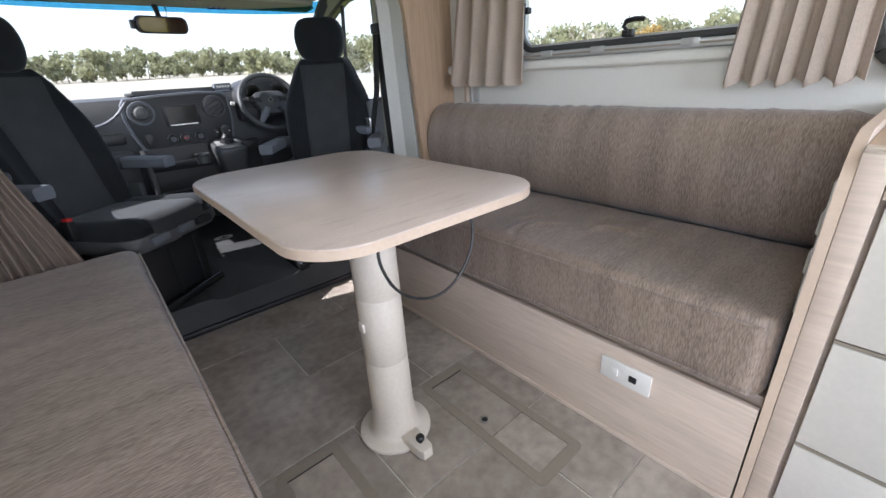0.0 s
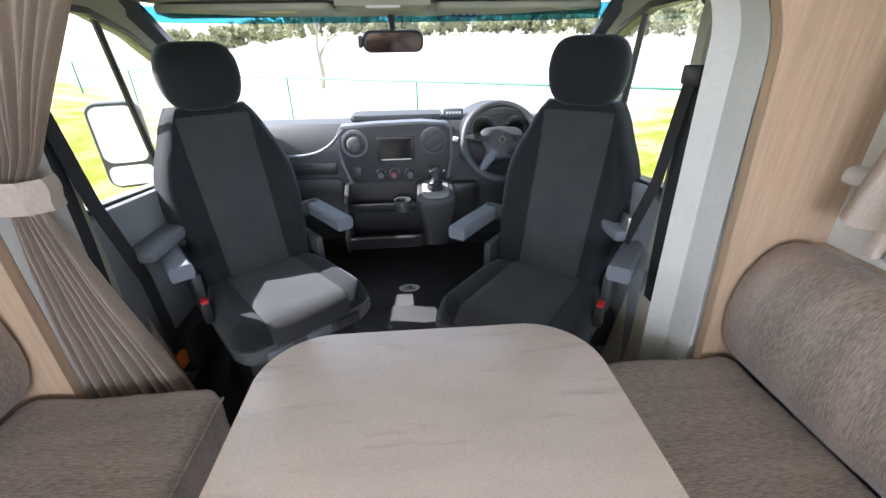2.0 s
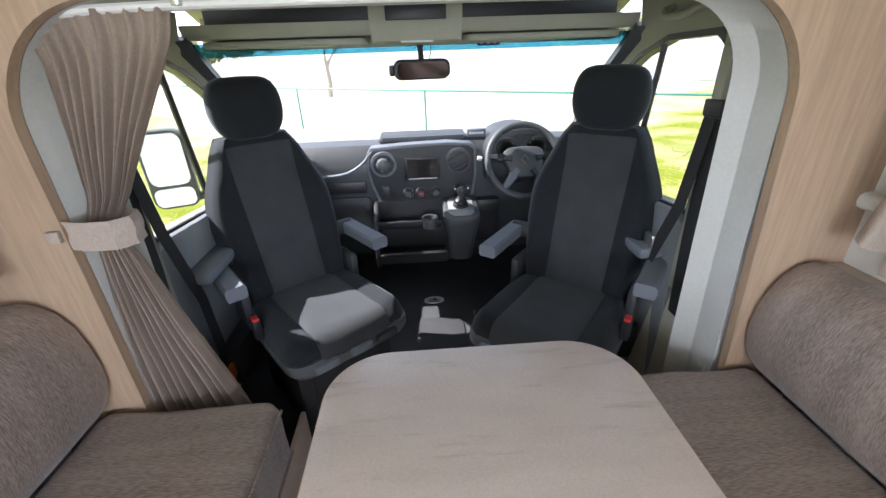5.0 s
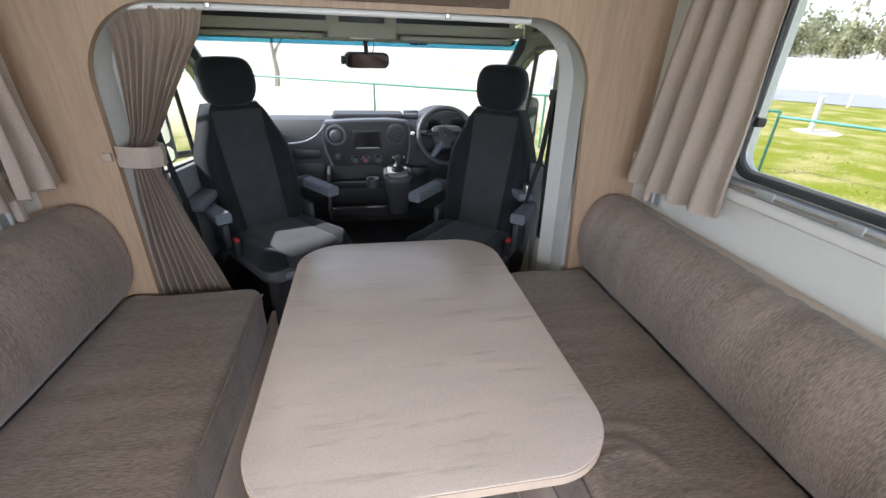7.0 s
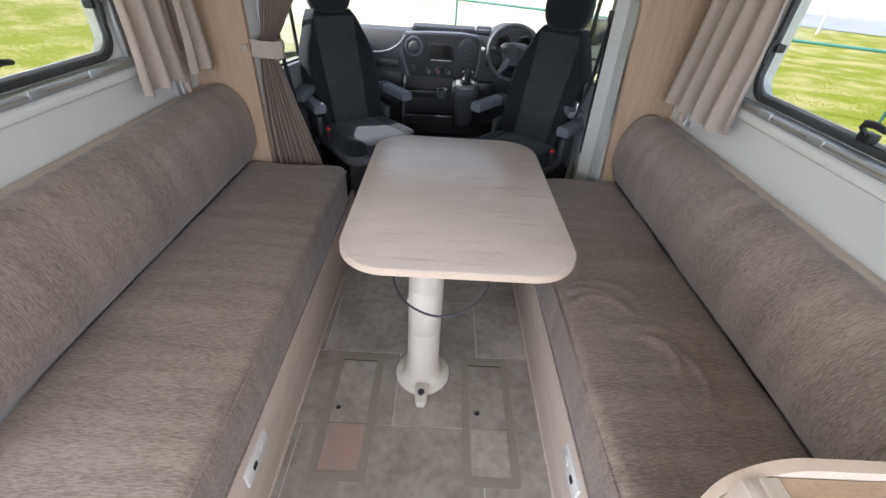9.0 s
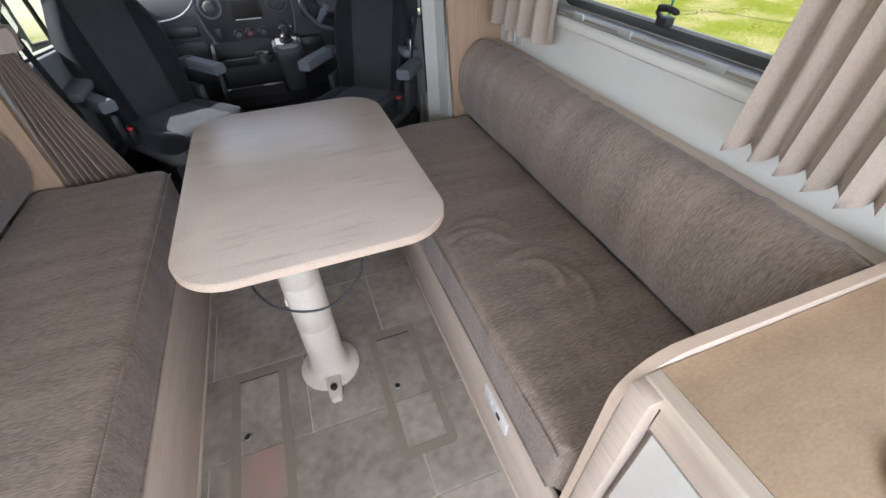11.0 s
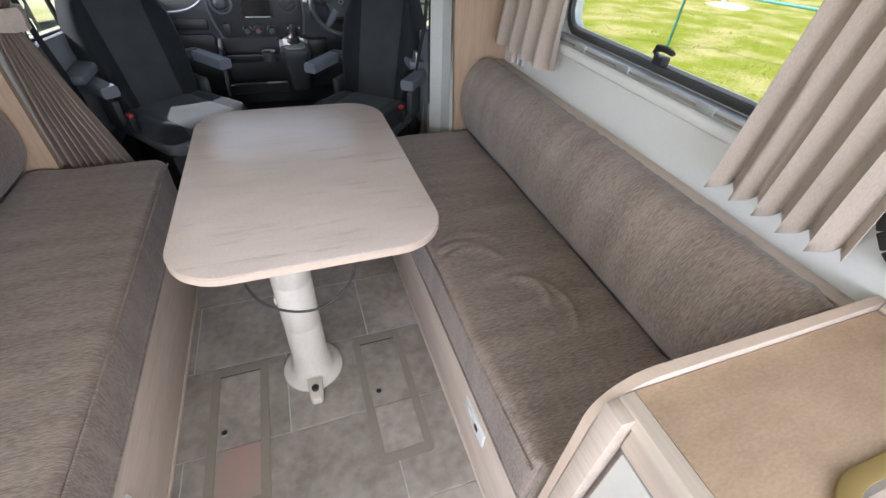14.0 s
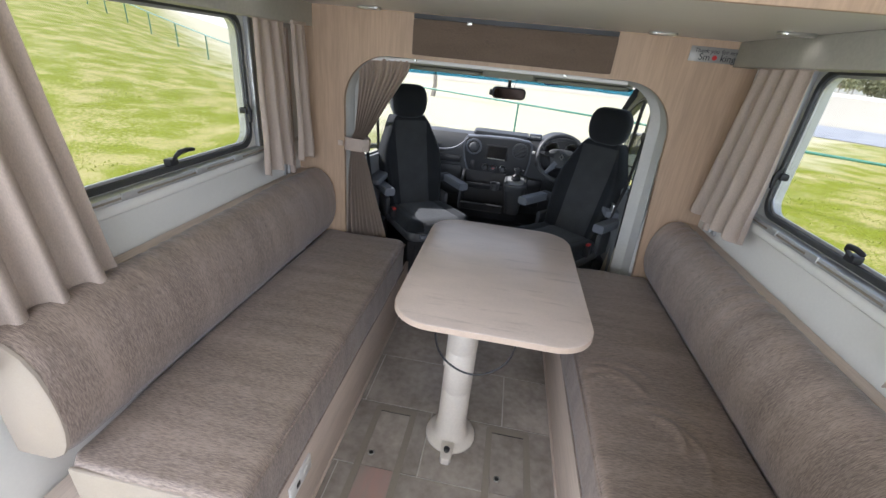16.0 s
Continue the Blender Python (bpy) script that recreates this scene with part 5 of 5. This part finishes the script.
        part("armrest", loft([[(s * 0.295 + dx, y, f + up + dz) for dx, dz in ((-0.036, -0.014), (-0.03, -0.026), (0.03, -0.026), (0.036, -0.014), (0.036, 0.016), (0.028, 0.026), (-0.028, 0.026), (-0.036, 0.016))] for y in (-0.015, 0.0, 0.29)]), M["armrest"], ob, "grey padded armrest")
        part("armrest_pivot", tube([(s * 0.23, 0.27, f + up), (s * 0.31, 0.27, f + up)], 0.034, 12), M["dash"], ob)
    # shell, levers, recliner, swivel base
    pan = []
    for dz, grow in ((-0.128, -0.006), (-0.10, 0.008), (-0.062, 0.006)):
        pan.append([(x, y, f + dz) for x, y in round_rect(-0.246 - grow, 0.246 + grow, -0.268 - grow, 0.25, 0.075, 6)])
    part("seat_pan", loft(pan), M["seatplastic"], ob, "grey plastic seat surround")
    for x in (-0.13, 0.01, 0.12):
        part("lever", box(x - 0.045, x + 0.045, -0.295, -0.262, f - 0.105, f - 0.07, 0.008), M["armrest"] if x != 0.12 else M["dash"], ob, "grey adjusting lever")
    part("recliner", box(0.225, 0.262, 0.14, 0.29, f - 0.10, f + 0.06, 0.015), M["dashlight"], ob)
    part("recliner", box(-0.262, -0.225, 0.14, 0.29, f - 0.10, f + 0.06, 0.015), M["dashlight"], ob)
    part("swivel_plate", lathe([(0, f - 0.165), (0.19, f - 0.165), (0.20, f - 0.155), (0.20, f - 0.14), (0.19, f - 0.13), (0, f - 0.13)], 32), M["metal"], ob)
    part("seat_box", box(-0.21, 0.21, -0.16, 0.24, 0.0, f - 0.165, 0.02), M["black"] if side < 0 else M["seatplastic"], ob)
    for x in (-0.15, 0.0, 0.15):
        part("box_rib", box(x - 0.008, x + 0.008, -0.168, -0.16, 0.02, f - 0.19, 0.003), M["black"] if side < 0 else M["seatplastic"], ob)
    part("runner", tube([(-0.20, -0.21, 0.03), (0.20, -0.21, 0.03)], 0.022, 10), M["screen"], ob, "glossy black front runner")
    bx = side * 0.262
    bk = part("buckle", box(bx - 0.014, bx + 0.014, -0.03, 0.005, f - 0.05, f + 0.03, 0.004), M["black"], ob)
    part("release", box(bx - 0.011, bx + 0.011, -0.033, 0.002, f + 0.03, f + 0.042, 0.003), M["red"], bk, "red release button")
    return ob


cab_seat(pose(-0.453, 1.535, CABF, 0, 0, 37.5), "charcoal cloth passenger seat swivelled to face the table", -1)
cab_seat(pose(0.470, 1.393, CABF, 0, 0, -38), "charcoal cloth driver seat swivelled to face the table", 1)
lv = thing("handbrake", pose(0.20, 1.45, CABF), "black handbrake lever on the cab floor", "lever")
part("lever", tube([(0, -0.10, 0.02), (0, -0.04, 0.10), (0.0, 0.12, 0.22), (0.0, 0.20, 0.27)], [0.02, 0.014, 0.012, 0.016], 8), M["black"], lv)
part("base", box(-0.03, 0.03, -0.20, 0.02, 0.0, 0.05, 0.01), M["screen"], lv)
# Unseen awning, added to stop sun coming through the left dinette window.
aw = thing("awning", Matrix(), "added white awning, out of view, that keeps sun off the left bench", "awning")
part("cassette", tube([(-1.28, -1.9, 1.93), (-1.28, 1.15, 1.93)], 0.05, 10), M["whitepaint"], aw)
part("canvas", slab([(-2.3, -1.9), (-1.28, -1.9), (-1.28, 1.15), (-2.3, 1.15)], 1.955, 1.96, "z"), M["whitepaint"], aw)
structure("roof", box(-WX - 0.07, WX + 0.07, BACK - 0.06, 2.3, 2.12, 2.16), M["whitepaint"], "white outer roof of the camper")
structure("wall_nose", loft([[(-WX - 0.05, 1.12, 1.78), (WX + 0.05, 1.12, 1.78), (WX + 0.05, 1.12, 2.12), (-WX - 0.05, 1.12, 2.12)], [(-WX - 0.05, 2.05, 1.80), (WX + 0.05, 2.05, 1.80), (WX + 0.05, 2.2, 2.12), (-WX - 0.05, 2.2, 2.12)]]), M["whitepaint"], "white over-cab nose of the camper")

# ---- outside ----
GZ = -0.80


def lie(x, y):
    """Height of the ground: level, with a grassy rise on the door side."""
    d, az = math.hypot(x, y), math.degrees(math.atan2(x, y))
    q = max(0.0, min(1.0, (-az - 24) / 30)) * max(0.0, min(1.0, (az + 170) / 40))
    p = max(0.0, min(1.0, (34 - az) / 16))
    ahead = max(0.0, min(1.0, (az + 24) / 12)) * max(0.0, min(1.0, (112 - az) / 12))
    return GZ + (0.014 + 0.027 * p) * ahead * max(0.0, min(d, 260) - 51) + 0.115 * q * q * (3 - 2 * q) * max(0.0, min(d, 110) - 12)


def sheet(d0, d1, a0, a1, steps, rings_, lift):
    rows_ = []
    for k in range(steps + 1):
        a_ = radians(a0 + (a1 - a0) * k / steps)
        row = []
        for j_ in range(rings_ + 1):
            d = d0 * (d1 / d0) ** (j_ / rings_)
            x, y = d * math.sin(a_), d * math.cos(a_)
            row.append((x, y, lie(x, y) + lift))
        rows_.append(row)
    return loft(rows_, closed=False)


bm = sheet(0.2, 600, -180, 180, 120, 26, 0.0)
bmesh.ops.remove_doubles(bm, verts=bm.verts, dist=0.0005)
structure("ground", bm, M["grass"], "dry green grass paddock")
structure("road", sheet(33, 46, 24, 95, 24, 2, 0.03), M["road"], "grey road beyond the paddock")
structure("ground_far", sheet(46, 400, -22, 95, 30, 12, 0.03), M["sand"], "pale sandy riding ground")


def fence_run(p, q, n, h, r, mat, label, name="fence", rails=(1.0,)):
    ob = thing(name, Matrix(), label, "fence", "fences round the paddock")
    p, q = Vector(p), Vector(q)
    for k in range(n + 1):
        b_ = p.lerp(q, k / n)
        part("post", tube([(b_.x, b_.y, lie(b_.x, b_.y) - 0.05), (b_.x, b_.y, lie(b_.x, b_.y) + h)], r, 8), mat, ob)
    for f_ in rails:
        part("rail", tube([(b_.x, b_.y, lie(b_.x, b_.y) + h * f_) for b_ in (p.lerp(q, k / n) for k in range(n + 1))], r, 8), mat, ob)


fence_run((-8.1, 17.5), (8.6, 7.1), 4, 1.3, 0.03, M["greenpipe"], "green pipe fence with one top rail")
fence_run((8.6, 7.1), (14.0, -8.0), 4, 1.2, 0.03, M["greenpipe"], "green pipe fence with one top rail")
fence_run((-8.1, 17.5), (-34, 31.0), 8, 1.3, 0.035, M["greenpipe"], "green pipe fence with one top rail")
fence_run((12.0, 27.0), (44.0, 9.0), 9, 1.0, 0.06, M["whitepaint"], "white post and rail fence", rails=())
fence_run((30, 37.5), (47, -3), 12, 1.1, 0.045, M["whitepaint"], "white post and rail fence", rails=(1.0, 0.5))


def leaf_cloud(bm, c, r, count, rnd, size):
    for _ in range(count):
        d = Vector((rnd.gauss(0, 1), rnd.gauss(0, 1), rnd.gauss(0, 0.8)))
        d = d.normalized() * r * rnd.uniform(0.35, 1.0)
        p = Vector(c) + d
        nrm = Vector((rnd.uniform(-1, 1), rnd.uniform(-1, 1), rnd.uniform(-0.4, 1))).normalized()
        t_ = nrm.orthogonal().normalized()
        b_ = nrm.cross(t_)
        s_ = size * rnd.uniform(0.6, 1.4)
        vs = [bm.verts.new(p + s_ * (math.cos(k * 2.1) * t_ + math.sin(k * 2.1) * b_)) for k in range(3)]
        bm.faces.new(vs)


def limbs(bm, p, d, length, r, depth, rnd, tips):
    q = p + d * length
    mid = p.lerp(q, 0.5) + Vector((rnd.uniform(-1, 1), rnd.uniform(-1, 1), 0)) * length * 0.08
    tube([p, mid, q], [r, r * 0.8, r * 0.62], 6, bm=bm)
    tips.append(q)
    if depth:
        for _ in range(rnd.choice((2, 3))):
            nd = (d + Vector((rnd.uniform(-1, 1), rnd.uniform(-1, 1), rnd.uniform(-0.2, 0.6))) * 0.75).normalized()
            limbs(bm, q, nd, length * rnd.uniform(0.6, 0.8), r * 0.58, depth - 1, rnd, tips)


def tree(x, y, h, seed, leaves, size, label, hue="leaf"):
    rnd = random.Random(seed)
    ob = thing("tree", pose(x, y, lie(x, y)), label, "tree", "trees by the paddock")
    bm, tips = bmesh.new(), []
    limbs(bm, Vector((0, 0, -0.1)), Vector((rnd.uniform(-0.1, 0.1), rnd.uniform(-0.1, 0.1), 1)).normalized(), h * 0.28, h * 0.03, 4, rnd, tips)
    part("trunk", bm, M["bark"], ob)
    if leaves:
        bm = bmesh.new()
        for t_ in tips[3:]:
            leaf_cloud(bm, t_, h * 0.13, leaves, rnd, size)
        part("crown", bm, M[hue], ob, "crown of many small leaves")


def running_rail():
    """A low white board fence far across the riding ground."""
    ob = thing("running_rail", Matrix(), "long low white board fence before the far woods", "fence", "fences round the paddock")
    for k in range(22):
        pts = []
        for j in (0, 1):
            a_ = radians(30 + 3 * (k + j * 0.985))
            x, y = 150 * math.sin(a_), 150 * math.cos(a_)
            pts.append((x, y, lie(x, y)))
        part("board", loft([[(x, y, z + 0.35), (x, y, z + 1.15), (x * 1.0006, y * 1.0006, z + 1.15), (x * 1.0006, y * 1.0006, z + 0.35)] for x, y, z in pts]), M["whitepaint"], ob)
        part("post", box(-0.09, 0.09, -0.09, 0.09, -0.2, 1.2, 0.01, 1), M["whitepaint"], ob, m=pose(*pts[0]))


running_rail()
wp = thing("white_post", pose(15.3, 11.7, lie(15.3, 11.7), 0, -4, 0), "leaning white painted post in a bare sandy patch", "post")
part("post", box(-0.06, 0.06, -0.06, 0.06, -0.1, 1.2, 0.015), M["whitepaint"], wp)
part("sand_patch", loft([[(q * (1 + 0.3 * noise.noise(Vector((math.cos(k) * 2, math.sin(k) * 2, 1)))) * math.cos(k * math.pi / 12), q * 0.8 * math.sin(k * math.pi / 12), z) for k in range(24)] for q, z in ((0.95, -0.02), (0.85, 0.012), (0.3, 0.03))]), M["sand"], wp, "bare sandy patch")
tree(25.5, 24.0, 4.6, 3, 0, 0, "bare pale-barked young tree by the road")
tree(-5.0, 26.0, 6.0, 5, 0, 0, "bare pale-barked young tree by the road")
tree(52.0, 31.0, 8.5, 14, 0, 0, "bare pale-barked tree beyond the road")
tree(57.0, 24.5, 6.2, 17, 22, 0.22, "broad round tree in golden autumn foliage beyond the road", "gold")
tree(36.0, 3.0, 5.0, 8, 8, 0.14, "small tree with thin autumn foliage by the road")


def woods():
    rnd = random.Random(11)
    bm = bmesh.new()
    tr = bmesh.new()
    for k in range(210):
        a_ = radians(-70 + 165 * (k + rnd.random()) / 210)
        d = rnd.uniform(170, 210)
        x, y = d * math.sin(a_), d * math.cos(a_)
        h = rnd.uniform(11, 17) if a_ > 0.5 else rnd.uniform(7, 10.5)
        if -70 < math.degrees(a_) < -26:
            continue
        for _ in range(9):
            c = (x + rnd.uniform(-4, 4), y + rnd.uniform(-2, 2), lie(x, y) + h * rnd.uniform(0.16, 0.85))
            leaf_cloud(bm, c, h * 0.19, 52, rnd, 0.62)
        tube([(x, y, lie(x, y) - 0.3), (x + rnd.uniform(-1, 1), y, lie(x, y) + h * 0.8)], 0.16, 5, bm=tr)
    w = tagged(part("woods", bm, M["leaf"]), "far line of olive green gum trees", "woods", "", "stuff")
    tagged(part("woods_trunks", tr, M["bark"]), "pale trunks in the far woods", "trunks", "", "stuff")


woods()


def tufts():
    """Grass blades on the near paddock."""
    rnd = random.Random(21)
    bm = bmesh.new()
    for k in range(42000):
        a_ = radians(rnd.uniform(-105, -25) if k % 2 else rnd.uniform(20, 100))
        d = 2.6 + 15 * rnd.random() ** 1.2
        x, y = d * math.sin(a_), d * math.cos(a_)
        if abs(x) < 1.35 and -3.2 < y < 3.4:
            continue
        thick = noise.noise(Vector((x * 0.9, y * 0.9, 3.0)))
        if rnd.random() > 0.55 + 1.2 * thick:
            continue
        h = rnd.uniform(0.015, 0.045) * (0.8 + thick)
        b_ = rnd.uniform(0, 6.28)
        w = rnd.uniform(0.008, 0.02)
        dx, dy = w * math.cos(b_), w * math.sin(b_)
        lx, ly = rnd.uniform(-0.05, 0.05), rnd.uniform(-0.05, 0.05)
        bm.faces.new([bm.verts.new((x - dx, y - dy, lie(x, y))), bm.verts.new((x + dx, y + dy, lie(x, y))), bm.verts.new((x + lx, y + ly, lie(x, y) + h))])
    tagged(part("grass_tufts", bm, M["blade"]), "short tufts of dry green grass", "grass", "", "stuff")


tufts()

# ---- floor tiles ----
def tiles():
    fl = bpy.data.objects["floor"]
    w, d, g = 0.71, 0.362, 0.0028
    meshes = {}
    for row in range(-7, 4):
        ya = -0.118 + row * d
        yb = ya + d
        shift = 0.0 if row % 2 == 0 else w / 2
        for col in range(-3, 4):
            xa = -0.107 + shift + col * w
            a0, a1 = max(xa, -0.491), min(xa + w, 0.491)
            b0, b1 = max(ya, -2.6), min(yb, 1.262)
            if a1 - a0 < 0.008 or b1 - b0 < 0.03:
                continue
            key = (round(a1 - a0, 3), round(b1 - b0, 3))
            if key not in meshes:
                hx, hy = (a1 - a0) / 2 - g, (b1 - b0) / 2 - g
                bm = box(-hx, hx, -hy, hy, -0.004, 0.0, 0.0007, 1)
                bmesh.ops.recalc_face_normals(bm, faces=bm.faces)
                me = bpy.data.meshes.new("tile")
                bm.to_mesh(me)
                bm.free()
                me.materials.append(M["tile"])
                meshes[key] = me
            ob = new("tile", meshes[key])
            ob.matrix_basis = pose((a0 + a1) / 2, (b0 + b1) / 2, 0)
            ob.parent = fl


tiles()
